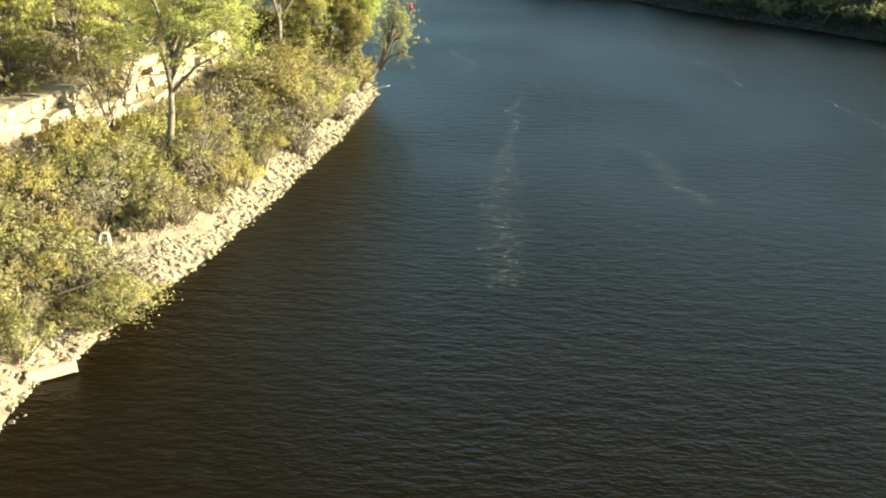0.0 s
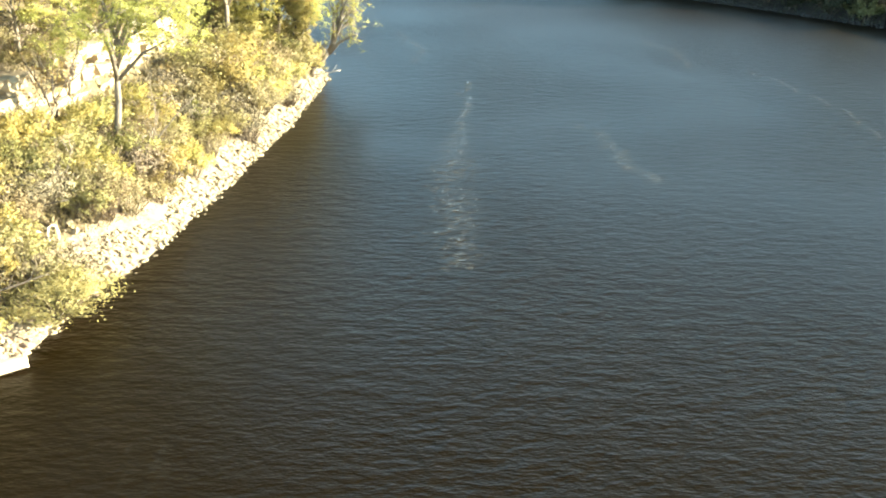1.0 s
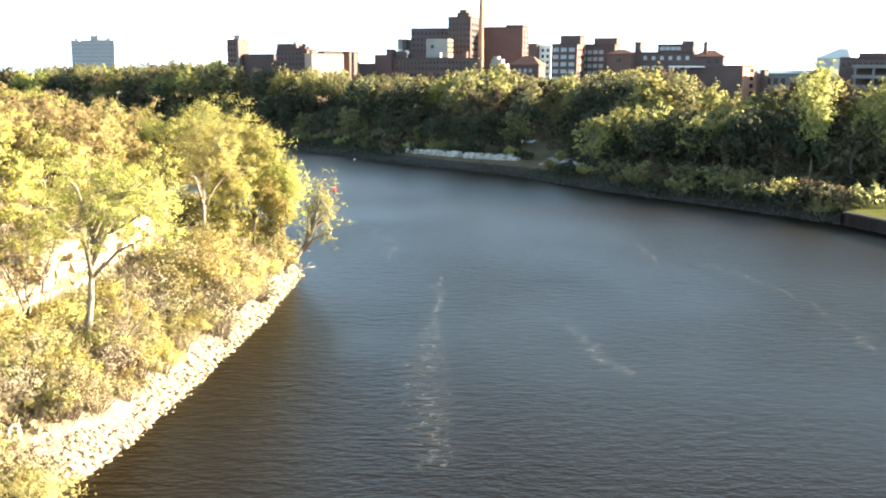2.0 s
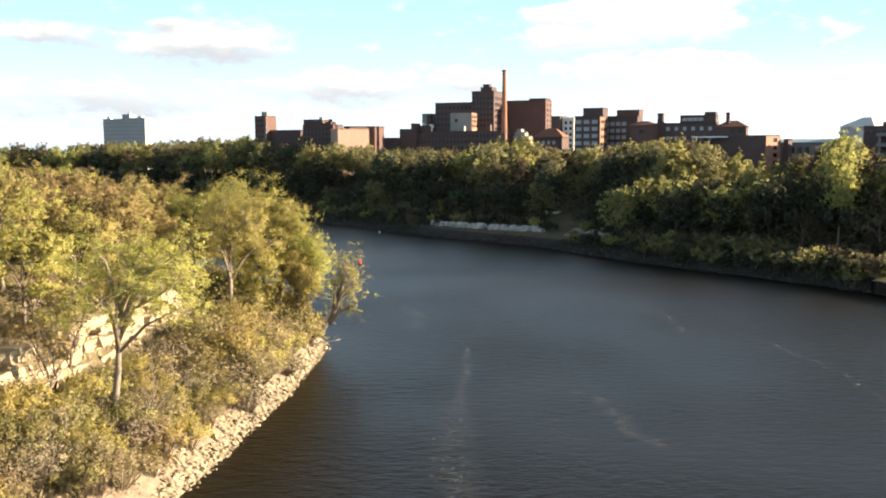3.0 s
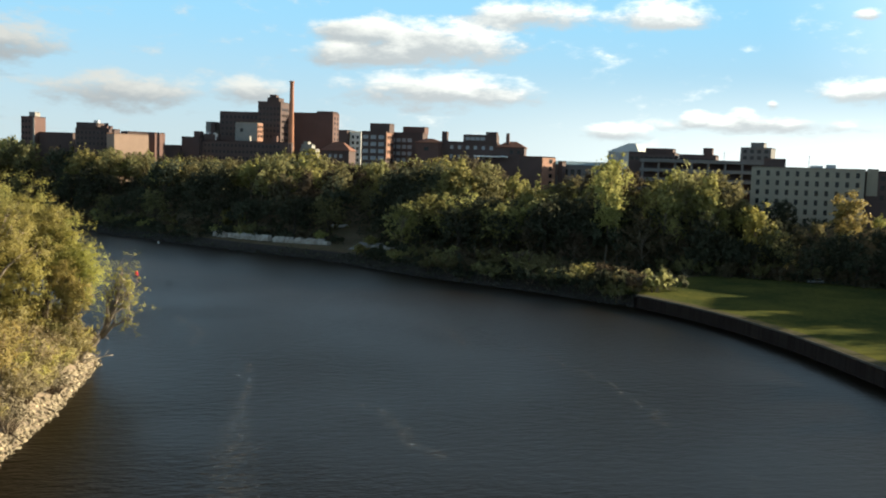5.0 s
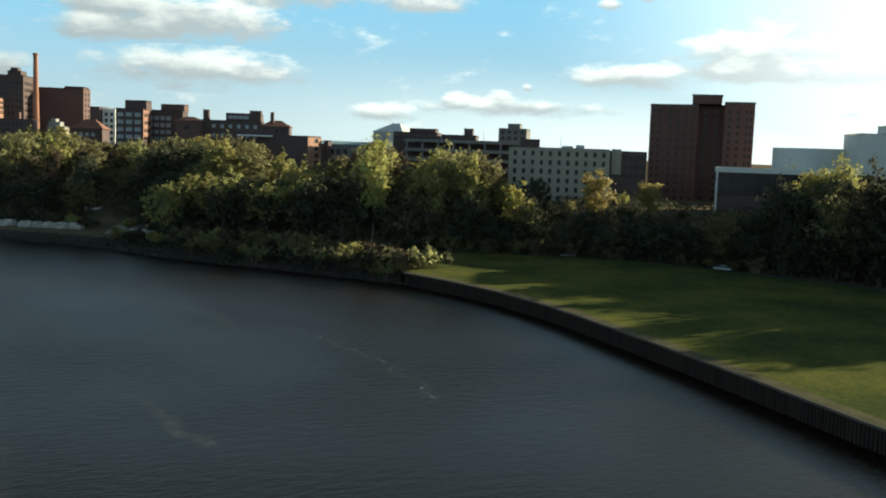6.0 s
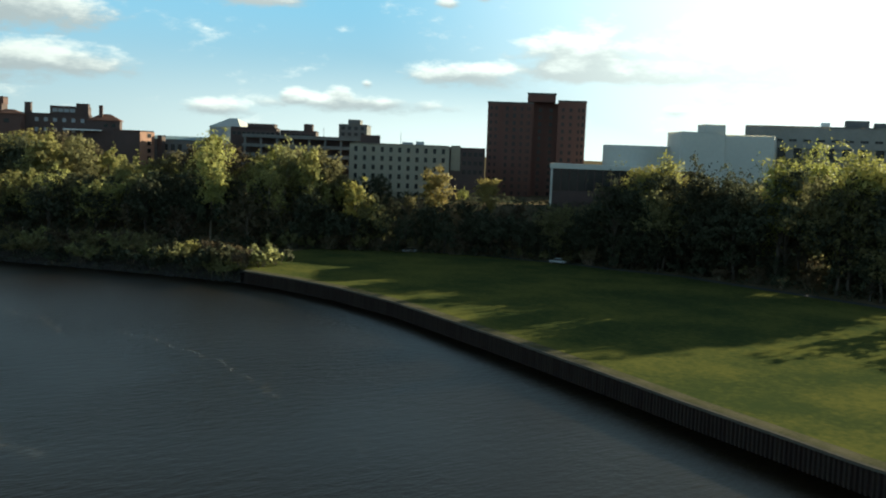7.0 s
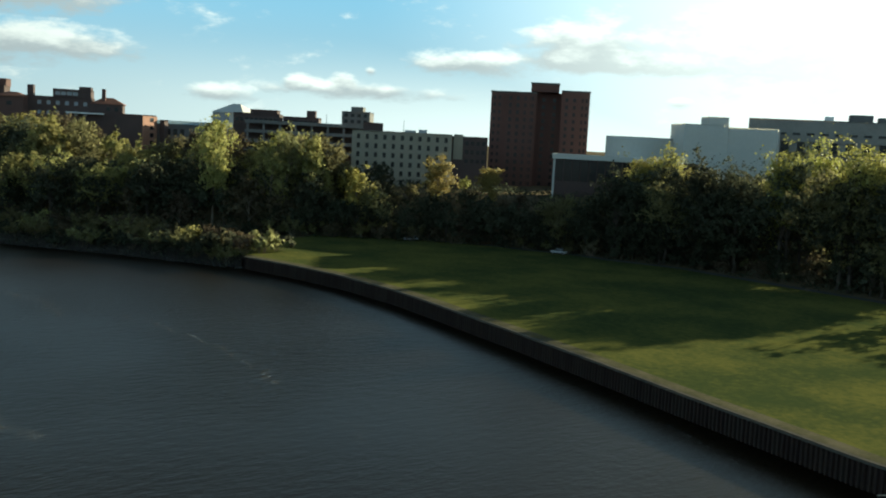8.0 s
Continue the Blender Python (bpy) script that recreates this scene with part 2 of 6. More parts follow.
LEAF_GOLD = material("golden_leaves", (0.39, 0.325, 0.105), (0.325, 0.275, 0.09), 0.65, 0.4, 3, island=0.22, random_part=0.3, through_light=0.5)
LEAF_OLIVE = material("olive_leaves", (0.24, 0.23, 0.10), (0.185, 0.185, 0.08), 0.65, 0.4, 3, island=0.7, random_part=0.5, through_light=0.5)
# green darkened to stand in for the shade low in the woods
LEAF_SHADE_GREEN = material("green_leaves", (0.098, 0.102, 0.066), (0.075, 0.081, 0.053), 0.65, 0.4, 3, island=0.7, random_part=0.5, through_light=0.4, matte=True)
LEAF_KHAKI = material("khaki_leaves", (0.335, 0.28, 0.12), (0.27, 0.225, 0.102), 0.65, 0.4, 3, island=0.22, random_part=0.4, through_light=0.5)
LEAF_RUST = material("rusty_brown_leaves", (0.36, 0.276, 0.115), (0.285, 0.218, 0.097), 0.75, 0.4, 3, island=0.22, random_part=0.3, through_light=0.5)
LEAF_BROWN_OLIVE = material("brown_olive_leaves", (0.27, 0.25, 0.118), (0.20, 0.19, 0.095), 0.7, 0.4, 3, island=0.45, random_part=0.5, through_light=0.6, matte=True)
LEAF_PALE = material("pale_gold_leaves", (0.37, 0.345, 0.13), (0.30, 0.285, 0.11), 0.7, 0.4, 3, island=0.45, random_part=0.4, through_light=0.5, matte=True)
LEAF_BROWN = material("brown_leaves", (0.15, 0.122, 0.078), (0.115, 0.095, 0.06), 0.75, 0.4, 3, island=0.45, random_part=0.4, through_light=0.35, matte=True)
TWIG = material("bare_twigs", (0.215, 0.172, 0.115), (0.15, 0.12, 0.082), 0.9, 0.5, 3, island=0.35, random_part=0.3)
BRUSH_KHAKI = material("greyish_khaki_leaves", (0.32, 0.275, 0.112), (0.25, 0.218, 0.092), 0.7, 0.4, 3, island=0.35, random_part=0.4, through_light=0.45)
BRUSH_MAUVE = material("withered_mauve_leaves", (0.295, 0.235, 0.125), (0.228, 0.182, 0.10), 0.75, 0.4, 3, island=0.35, random_part=0.3, through_light=0.4)
BRUSH_PALE = material("pale_willow_leaves", (0.375, 0.315, 0.132), (0.30, 0.254, 0.11), 0.7, 0.4, 3, island=0.35, random_part=0.3, through_light=0.5)
STRAW = material("dry_grass", (0.322, 0.266, 0.147), (0.238, 0.196, 0.105), 0.9, 0.3, 6, island=0.7, through_light=0.2)
WHITE_PAINT = material("white_paint", (0.78, 0.78, 0.76), (0.70, 0.70, 0.68), 0.4, 1.0, 5)
# white paint greyed to stand in for the shade on the road
GREYED_PAINT = material("greyed_white_paint", (0.36, 0.37, 0.38), (0.31, 0.32, 0.33), 0.4, 1.0, 5)
RED_PAINT = material("red_paint", (0.55, 0.03, 0.05), (0.45, 0.025, 0.04), 0.4, 1.0, 5)
TYRE = material("tyre_rubber", (0.02, 0.02, 0.02), (0.015, 0.015, 0.015), 0.85, 2.0, 5)
METAL = material("grey_metal", (0.45, 0.45, 0.46), (0.36, 0.36, 0.37), 0.45, 1.0, 5, metal=0.7)

# ---------------- mesh helpers ----------------


def mesh_from(name, verts, faces, mats, face_mats=None, smooth=False):
    me = bpy.data.meshes.new(name)
    me.from_pydata(verts, [], faces)
    for m in (mats if isinstance(mats, (list, tuple)) else [mats]):
        me.materials.append(m)
    if face_mats is not None:
        me.polygons.foreach_set("material_index", face_mats)
    if smooth:
        me.polygons.foreach_set("use_smooth", [True] * len(me.polygons))
    me.update()
    return me


def bm_mesh(name, bm, mat):
    me = bpy.data.meshes.new(name)
    bm.to_mesh(me)
    bm.free()
    me.materials.append(mat)
    return me


def part(name, bm, mat, parent, label=""):
    ob = new(name, bm_mesh(name, bm, mat))
    ob.parent = parent
    return tagged(ob, label) if label else ob


def child(name, me, parent, m=None, label=""):
    ob = new(name, me)
    ob.parent = parent
    if m is not None:
        ob.matrix_basis = m
    return tagged(ob, label) if label else ob


def add_box(bm, x0, x1, y0, y1, z0, z1):
    v = [bm.verts.new((x, y, z)) for z in (z0, z1) for y in (y0, y1) for x in (x0, x1)]
    for f in ((0, 2, 3, 1), (4, 5, 7, 6), (0, 1, 5, 4), (1, 3, 7, 5), (3, 2, 6, 7), (2, 0, 4, 6)):
        bm.faces.new([v[i] for i in f])


def box_bm(*sizes, bevel=0.0):
    bm = bmesh.new()
    for s in sizes:
        add_box(bm, *s)
    if bevel:
        bmesh.ops.bevel(bm, geom=bm.edges[:], offset=bevel, segments=2, affect="EDGES", profile=0.6)
    return bm


def tube(verts, faces, points, radii, sides=6):
    """Adds a tapered tube along the points."""
    base = len(verts)
    pts = [Vector(p) for p in points]
    for i, p in enumerate(pts):
        d = (pts[min(i + 1, len(pts) - 1)] - pts[max(i - 1, 0)]).normalized()
        s = d.cross(Vector((0.31, 0.95, 0.05))).normalized()
        u = d.cross(s)
        for k in range(sides):
            w = 2 * math.pi * k / sides
            verts.append(tuple(p + (s * math.cos(w) + u * math.sin(w)) * radii[i]))
    for i in range(len(pts) - 1):
        for k in range(sides):
            k2 = (k + 1) % sides
            faces.append((base + i * sides + k, base + i * sides + k2, base + (i + 1) * sides + k2, base + (i + 1) * sides + k))
    faces.append(tuple(base + k for k in reversed(range(sides))))
    faces.append(tuple(base + (len(pts) - 1) * sides + k for k in range(sides)))


# ---------------- lie of the land ----------------
LEFT_SHORE = np.array([(-60, -700), (-45, -150), (-36, 0), (-31, 40), (-29.8, 53), (-30.3, 59), (-28.4, 65), (-27, 76), (-24.8, 80.5), (-23.5, 88),
                       (-22, 96.5), (-20, 111), (-17, 130), (-15.6, 148), (-14.2, 162), (-15.2, 167), (-19.5, 178), (-28, 192), (-45, 215), (-75, 262), (-120, 315),
                       (-200, 390), (-330, 460), (-700, 560), (-4500, 900)], float)
RIGHT_SHORE = np.array([(100, -700), (94, -100), (93, 0), (95.8, 48.8), (97.4, 58), (100.3, 76), (103.5, 93), (107.5, 117), (111.5, 145), (113.4, 160),
                        (113.6, 181), (111.5, 198), (107.5, 216), (100, 230), (88, 250), (66, 282), (45, 326), (17, 358), (-16, 403), (-41, 442),
                        (-90, 510), (-180, 590), (-330, 660), (-700, 760), (-4500, 1100)], float)
WALL_END = 12  # the piled wall ends at this point of the shore


def shore_distance(line, corners, x, y):
    """Distance inland (negative over water) from a shore, for arrays of places."""
    x, y = np.asarray(x, float), np.asarray(y, float)
    best = np.full(x.shape, 1e9)
    for (x0, y0), (x1, y1) in zip(line[:-1], line[1:]):
        dx, dy = x1 - x0, y1 - y0
        k = np.clip(((x - x0) * dx + (y - y0) * dy) / (dx * dx + dy * dy), 0, 1)
        best = np.minimum(best, np.hypot(x - x0 - k * dx, y - y0 - k * dy))
    ring = np.vstack([line, corners])
    inside = np.zeros(x.shape, bool)
    for (x0, y0), (x1, y1) in zip(ring, np.roll(ring, -1, 0)):
        crosses = (y0 > y) != (y1 > y)
        with np.errstate(divide="ignore", invalid="ignore"):
            inside ^= crosses & (x < (x1 - x0) * (y - y0) / (y1 - y0 if y1 != y0 else 1e-9) + x0)
    return np.where(inside, best, -best)


def left_inland(x, y):
    return shore_distance(LEFT_SHORE, [(-4500, -700)], x, y)


def right_inland(x, y):
    return shore_distance(RIGHT_SHORE, [(-4500, 4500), (4500, 4500), (4500, -700)], x, y)


LAWN_Y, LAWN_W = [104, 162, 192, 218, 240, 258, 282], [103, 95, 84, 75, 62, 46, 16]


def lawn_width(y):
    return np.interp(y, LAWN_Y, LAWN_W)


def lumps(x, y, s):
    return (np.sin(x / s + 1.3 * np.sin(y / (1.7 * s))) + np.sin(y / (0.8 * s) + 2.1 + np.sin(x / (1.3 * s)))) * 0.5


def ground_z(x, y):
    x, y = np.asarray(x, float), np.asarray(y, float)
    dl, dr = left_inland(x, y), right_inland(x, y)
    left = np.interp(dl, [-6, 0, 6, 19.5, 22.5, 40, 300], [-3, -0.1, 3.0, 7.6, 12.0, 17.5, 20]) + np.clip(dl / 30, 0, 1) * lumps(x, y, 9) * 0.7
    width = lawn_width(y)
    step = np.clip((dr - width) / np.interp(y, [300, 420], [60, 32]), 0, 1)
    piled, natural = np.interp(dr, [-3, 0.6, 3.2], [-3, -1.0, 3.2]), np.interp(dr, [-6, 0, 4, 16], [-3, -0.1, 2.2, 3.2])
    turn = np.clip((y - 215) / 10, 0, 1)
    bank = piled * (1 - turn) + natural * turn
    right = bank + 14.0 * step * step * (3 - 2 * step) + np.clip((dr - width - 80) / 400, 0, 1) * 6 + step * lumps(x, y, 13) * 0.6
    return np.maximum(left, right)


def gz(x, y):
    return float(ground_z(np.array([x]), np.array([y]))[0])


def stepped(stops):
    out = []
    for a0, a1, s in stops:
        out += list(np.arange(a0, a1, s))
    return np.array(out + [stops[-1][1]], float)


gx = stepped([(-4400, -800, 400), (-800, -160, 40), (-160, -10, 2.0), (-10, 90, 4), (90, 120, 2.5), (120, 330, 6), (330, 900, 40), (900, 4400, 400)])
gy = stepped([(-600, -40, 70), (-40, 40, 10), (40, 230, 2.2), (230, 262, 2.2), (262, 480, 5), (480, 800, 20), (800, 1400, 100), (1400, 4400, 400)])
X, Y = np.meshgrid(gx, gy)
Z = ground_z(X, Y)
verts = np.stack([X.ravel(), Y.ravel(), Z.ravel()], 1)
nx, ny = len(gx), len(gy)
idx = np.arange(nx * ny).reshape(ny, nx)
quads = np.stack([idx[:-1, :-1], idx[:-1, 1:], idx[1:, 1:], idx[1:, :-1]], -1).reshape(-1, 4)
tagged(new("ground", mesh_from("ground", verts.tolist(), quads.tolist(), SOIL, smooth=True)),
       "leaf-littered brown earth of the river valley and bluffs", "ground", kind="structure")

wx, wy = stepped([(-4400, -400, 400), (-400, 400, 40), (400, 4400, 400)]), stepped([(-600, 800, 40), (800, 4400, 400)])
X, Y = np.meshgrid(wx, wy)
idx = np.arange(X.size).reshape(X.shape)
quads = np.stack([idx[:-1, :-1], idx[:-1, 1:], idx[1:, 1:], idx[1:, :-1]], -1).reshape(-1, 4)
tagged(new("water", mesh_from("water", np.stack([X.ravel(), Y.ravel(), 0 * X.ravel()], 1).tolist(), quads.tolist(), WATER)),
       "dark brown rippled river water with thin foam streaks", "river", kind="structure")


def along(line, i0, i1, step):
    """Evenly spaced places and inland normals along a shore between two of its points."""
    out, carry = [], 0.0
    for (x0, y0), (x1, y1) in zip(line[i0:i1], line[i0 + 1:i1 + 1]):
        length = math.hypot(x1 - x0, y1 - y0)
        d = carry
        while d < length:
            k = d / length
            out.append((x0 + k * (x1 - x0), y0 + k * (y1 - y0), (x1 - x0) / length, (y1 - y0) / length))
            d += step
        carry = d - length
    return out


def strip(name, stations, offsets, heights, mat, label, category, side):
    """A sheet along a line: at each station one vertex for every offset inland."""
    verts, faces = [], []
    n = len(offsets)
    for x, y, tx, ty in stations:
        px, py = (ty, -tx) if side > 0 else (-ty, tx)
        for o, h in zip(offsets, heights):
            o = o if not callable(o) else o(y)
            verts.append((x + px * o, y + py * o, h))
    for i in range(len(stations) - 1):
        for k in range(n - 1):
            b = i * n + k
            faces.append((b, b + 1, b + n + 1, b + n))
    return tagged(new(name, mesh_from(name, verts, faces, mat, smooth=True)), label, category, kind="structure")


WALL = along(RIGHT_SHORE, 1, WALL_END, 2.0)
strip("lawn_edge", WALL, [0.12, 0.6, 1.3, 2.6], [3.32, 3.36, 3.34, 3.30], WORN, "worn sandy strip of grass along the river wall", "path", 1)
lawn_widths = [lambda y, k=k: 2.4 + k * (lawn_width(y) - 4.8) for k in (0, 0.1, 0.2, 0.35, 0.5, 0.65, 0.8, 0.9, 1.0)]
strip("lawn", along(RIGHT_SHORE, 1, WALL_END + 1, 2.0), lawn_widths, [3.30, 3.36, 3.40, 3.42, 3.46, 3.5, 3.55, 3.6, 3.66], GRASS, "mown green park lawn beside the river", "lawn", 1)
strip("road", along(RIGHT_SHORE, 1, WALL_END + 2, 2.0), [lambda y, k=k: lawn_width(y) - 2.6 + k for k in (0, 1.7, 3.4)], [3.70, 3.76, 3.72], ASPHALT, "narrow grey asphalt road behind the lawn", "road", 1)

stations = along(LEFT_SHORE, 2, 18, 2.0)
offs = [-1.2, 0.0, 1.2, 2.4, 3.6, 4.6, 5.4]
bx = np.array([[x - ty * o for o in offs] for x, y, tx, ty in stations])
by = np.array([[y + tx * o for o in offs] for x, y, tx, ty in stations])
bz = ground_z(bx, by) + 0.06
idx = np.arange(bx.size).reshape(bx.shape)
quads = np.stack([idx[:-1, :-1], idx[:-1, 1:], idx[1:, 1:], idx[1:, :-1]], -1).reshape(-1, 4)
tagged(new("shingle_bank", mesh_from("shingle_bank", np.stack([bx.ravel(), by.ravel(), bz.ravel()], 1).tolist(), quads.tolist(), RIPRAP, smooth=True)),
       "pale broken stone rubble under the riprap", "bank", kind="structure")

st = along(RIGHT_SHORE, WALL_END, 22, 3.0)
offs = [-1.5, 0.0, 1.5, 3.5, 6.0]
bx = np.array([[x + ty * o for o in offs] for x, y, tx, ty in st])
by = np.array([[y - tx * o for o in offs] for x, y, tx, ty in st])
bz = ground_z(bx, by) + 0.22
idx = np.arange(bx.size).reshape(bx.shape)
quads = np.stack([idx[:-1, :-1], idx[:-1, 1:], idx[1:, 1:], idx[1:, :-1]], -1).reshape(-1, 4)
# bank strip darkened in colour for the shade of the bluff
SHADED_EARTH = material("shade_dark_earth", (0.034, 0.027, 0.020), (0.022, 0.018, 0.014), 0.8, 0.4, 6, 0.05)
tagged(new("mud_bank", mesh_from("mud_bank", np.stack([bx.ravel(), by.ravel(), bz.ravel()], 1).tolist(), quads.tolist(), SHADED_EARTH, smooth=True)),
       "earth bank darkened for shade along the far shore", "bank", kind="structure")

# ---------------- buildings ----------------


def facing(corner, rot, z=0.0):
    """The pose of a building: its near right-hand front corner, and the compass direction that its front faces."""
    r = radians(rot)
    return pose(corner[0], corner[1], z, 0, 0, math.degrees(math.atan2(math.sin(r), -math.cos(r))))


def window_meshes(w, h, surround=FRAME):
    """A window on a wall whose outside is towards -y: one ring that stands proud, and the pane set back in it."""
    t = min(0.16, w * 0.12)
    rings = [[(-w / 2 - g, d, -g), (w / 2 + g, d, -g), (w / 2 + g, d, h + g), (-w / 2 - g, d, h + g)] for g, d in ((t, 0.02), (t, -0.12), (0, -0.12), (0, 0.0))]
    verts = [v for r in rings for v in r]
    faces = [(r * 4 + k, r * 4 + (k + 1) % 4, r * 4 + 4 + (k + 1) % 4, r * 4 + 4 + k) for r in range(3) for k in range(4)]
    ring = mesh_from("window", verts, faces, surround)
    pane = mesh_from("pane", [(-w / 2, -0.02, 0), (w / 2, -0.02, 0), (w / 2, -0.02, h), (-w / 2, -0.02, h)], [(0, 1, 2, 3)], PALE_GLASS if surround is FRAME else GLASS)
    return ring, pane


WINDOWS = {}


def put_windows(parent, side, plane, a0, a1, z0, z1, columns, rows, w, h, surround=BRICK_DARK):
    """A grid of windows on the front (y = plane) or on the right side (x = plane)."""
    key = (round(w, 2), round(h, 2), surround.name)
    if key not in WINDOWS:
        WINDOWS[key] = window_meshes(w, h, surround)
    ring, pane = WINDOWS[key]
    for r in range(rows):
        for c in range(columns):
            u = a0 + (c + 0.5) * (a1 - a0) / columns
            z = z0 + (r + 0.5) * (z1 - z0) / rows - h / 2
            m = pose(u, plane - 0.004, z) if side == "front" else pose(plane + 0.004, u, z, 0, 0, 90)
            child("pane", pane, child("window", ring, parent, m))


def volume(parent, x0, x1, y0, y1, z0, z1, wall, parapet=0.6, roof=ROOF):
    """Walls with a raised coping, and a flat roof sunk behind it."""
    bm, t = box_bm((x0, x1, y0, y1, z0, z1)), 0.4
    top = max(bm.faces, key=lambda f: f.calc_center_median().z)
    bmesh.ops.inset_individual(bm, faces=[top], thickness=t)
    well = bmesh.ops.extrude_discrete_faces(bm, faces=[top])["faces"][0]
    bmesh.ops.translate(bm, vec=(0, 0, -parapet), verts=well.verts)
    body = part("wall", bm, wall, parent)
    part("roof", box_bm((x0 + t, x1 - t, y0 + t, y1 - t, z1 - parapet + 0.004, z1 - parapet + 0.12)), roof, parent)
    return body


def hip_roof(parent, x0, x1, y0, y1, z0, z1, mat, over=0.6, ridge=0.35):
    bm = bmesh.new()
    x0, x1, y0, y1 = x0 - over, x1 + over, y0 - over, y1 + over
    cy, inset = (y0 + y1) / 2, (x1 - x0) * ridge
    low = [bm.verts.new((x, y, z0)) for x, y in ((x0, y0), (x1, y0), (x1, y1), (x0, y1))]
    rim = [bm.verts.new((v.co.x, v.co.y, z0 + 0.25)) for v in low]
    top = [bm.verts.new((x0 + inset, cy, z1)), bm.verts.new((x1 - inset, cy, z1))]
    bm.faces.new(low[::-1])
    for i in range(4):
        bm.faces.new((low[i], low[(i + 1) % 4], rim[(i + 1) % 4], rim[i]))
    bm.faces.new((rim[0], rim[1], top[1], top[0]))
    bm.faces.new((rim[1], rim[2], top[1]))
    bm.faces.new((rim[2], rim[3], top[0], top[1]))
    bm.faces.new((rim[3], rim[0], top[0]))
    return part("roof", bm, mat, parent)


def house(name, corner, rot, label, category="building"):
    ob = new(name)
    ob.matrix_basis = facing(corner, rot)
    return tagged(ob, label, category, group="buildings on the bluff")


def chimney_stack(parent, x, y, z0, z1, r0, r1, mat, name="chimney"):
    v, f = [], []
    tube(v, f, [(x, y, z0), (x, y, (z0 + z1) / 2), (x, y, z1 - 1.2), (x, y, z1 - 1.0), (x, y, z1)], [r0, (r0 + r1) / 2, r1, r1 * 1.25, r1 * 1.25], 14)
    return child(name, mesh_from(name, v, f, mat), parent)


def roof_unit(parent, x0, x1, y0, y1, z0, z1, mat=METAL, name="roof_unit"):
    return part(name, box_bm((x0, x1, y0, y1, z0, z1), bevel=0.12), mat, parent)


BASE = 10.0  # foundations go below the ground of the bluff

# far grey slab tower
b = house("apartment_tower", (-198.9, 733.5), 206, "grey concrete slab apartment tower, its sunlit end coloured pale")
volume(b, -40.9, -21, 0.6, 9, BASE, 57.4, PALE_SLAB)
volume(b, -21, 0, 0, 9, BASE, 57.8, PALE_SLAB)
volume(b, -23, -16, 2, 8, 57, 60.8, PALE_SLAB, 0.3)
# white sheet over the grey end, standing in for the sun on it
part("end_wall", box_bm((0.004, 0.5, 0.2, 8.8, BASE, 57.6)), WHITE_WALL, b, "end wall coloured pale for the sun on it")
put_windows(b, "front", 0.0, -20.5, -0.5, 34, 57, 9, 8, 1.3, 1.2, FRAME)
put_windows(b, "front", 0.6, -40.4, -21.5, 34, 57, 9, 8, 1.3, 1.2, FRAME)
roof_unit(b, -19.5, -17.5, 4, 6, 60.4, 62.0)
roof_unit(b, -39, -36, 3, 6, 57.0, 59.2)
roof_unit(b, -9, -5, 3, 6, 57.2, 59.4)

# narrow brick tower with a low wing
b = house("brick_tower", (-87.3, 593.6), 206, "narrow brown brick tower with a low wing")
volume(b, -8.3, 0, 0, 11, BASE, 54.2, BRICK)
part("corner_strip", box_bm((-0.7, 0.25, -0.25, -0.004, BASE, 53.6)), CONCRETE, b, "pale corner strip")
volume(b, -5.2, -1.4, 3, 8, 53.6, 56.8, CONCRETE, 0.3)
put_windows(b, "front", 0.0, -8.0, -2.0, 30, 53, 3, 7, 1.0, 1.4, BRICK_DARK)
volume(b, 0.5, 22, 4, 14, BASE, 45.6, BRICK_DARK)

# stepped brick block with a sunlit tan wing
b = house("brick_block", (-43.8, 558.3), 200, "stepped brown brick block with tan wing")
volume(b, -19.4, 0, 0, 14, BASE, 48.0, BRICK_DARK)
volume(b, -19.2, -8.0, 1, 12, 47.4, 51.0, BRICK_DARK)
volume(b, -5.4, -1.6, 1, 8, 47.4, 49.6, BRICK)
roof_unit(b, -9.6, -7.4, 2, 5, 50.6, 52.4)
roof_unit(b, -4.2, -2.6, 3, 5, 49.2, 51.0, BRICK_DARK)
put_windows(b, "front", 0.0, -19, -0.6, 38, 47, 8, 3, 1.1, 1.4, BRICK_DARK)
b = house("tan_wing", (-22.6, 546), 150, "tan brick wing with dark roof edge")
volume(b, -19.5, 0, 0, 9, BASE, 45.2, TAN)
volume(b, -11, 0.4, 2, 10, 44.6, 46.6, BRICK_DARK)
b = house("brick_wing", (-19.9, 561), 206, "small red brick wing beside the tan wing")
volume(b, -5.6, 0, 0, 12, BASE, 46.9, BRICK)
b = house("low_block", (-6, 580), 200, "low dark brick link block")
volume(b, -15, 0, 0, 12, BASE, 40.5, BRICK_DARK)

# the hospital on the bluff
b = house("hospital", (53.5, 557.4), 203, "brown brick hospital with stepped towers and tall stack", "hospital")
volume(b, -52.5, 0, 0, 10, BASE, 44.0, BRICK_DARK)                     # long low front
for level in (41.2, 37.6, 34.0):
    put_windows(b, "front", 0.0, -51, -4.5, level - 1.4, level + 1.4, 20, 1, 1.3, 1.5)
volume(b, -63.2, -52.5, -2.5, 12, BASE, 45.6, BRICK_DARK)
volume(b, -57.2, -53.6, 1, 7, 45, 48.9, BRICK_DARK, 0.3)
volume(b, -52, -45, 2.5, 12, 43.4, 47.6, BRICK_DARK)
roof_unit(b, -51.0, -49.0, 4, 7, 46.8, 49.0)
volume(b, -66.3, -60.2, 41, 52, BASE, 56.2, CONCRETE)                   # pale lift tower
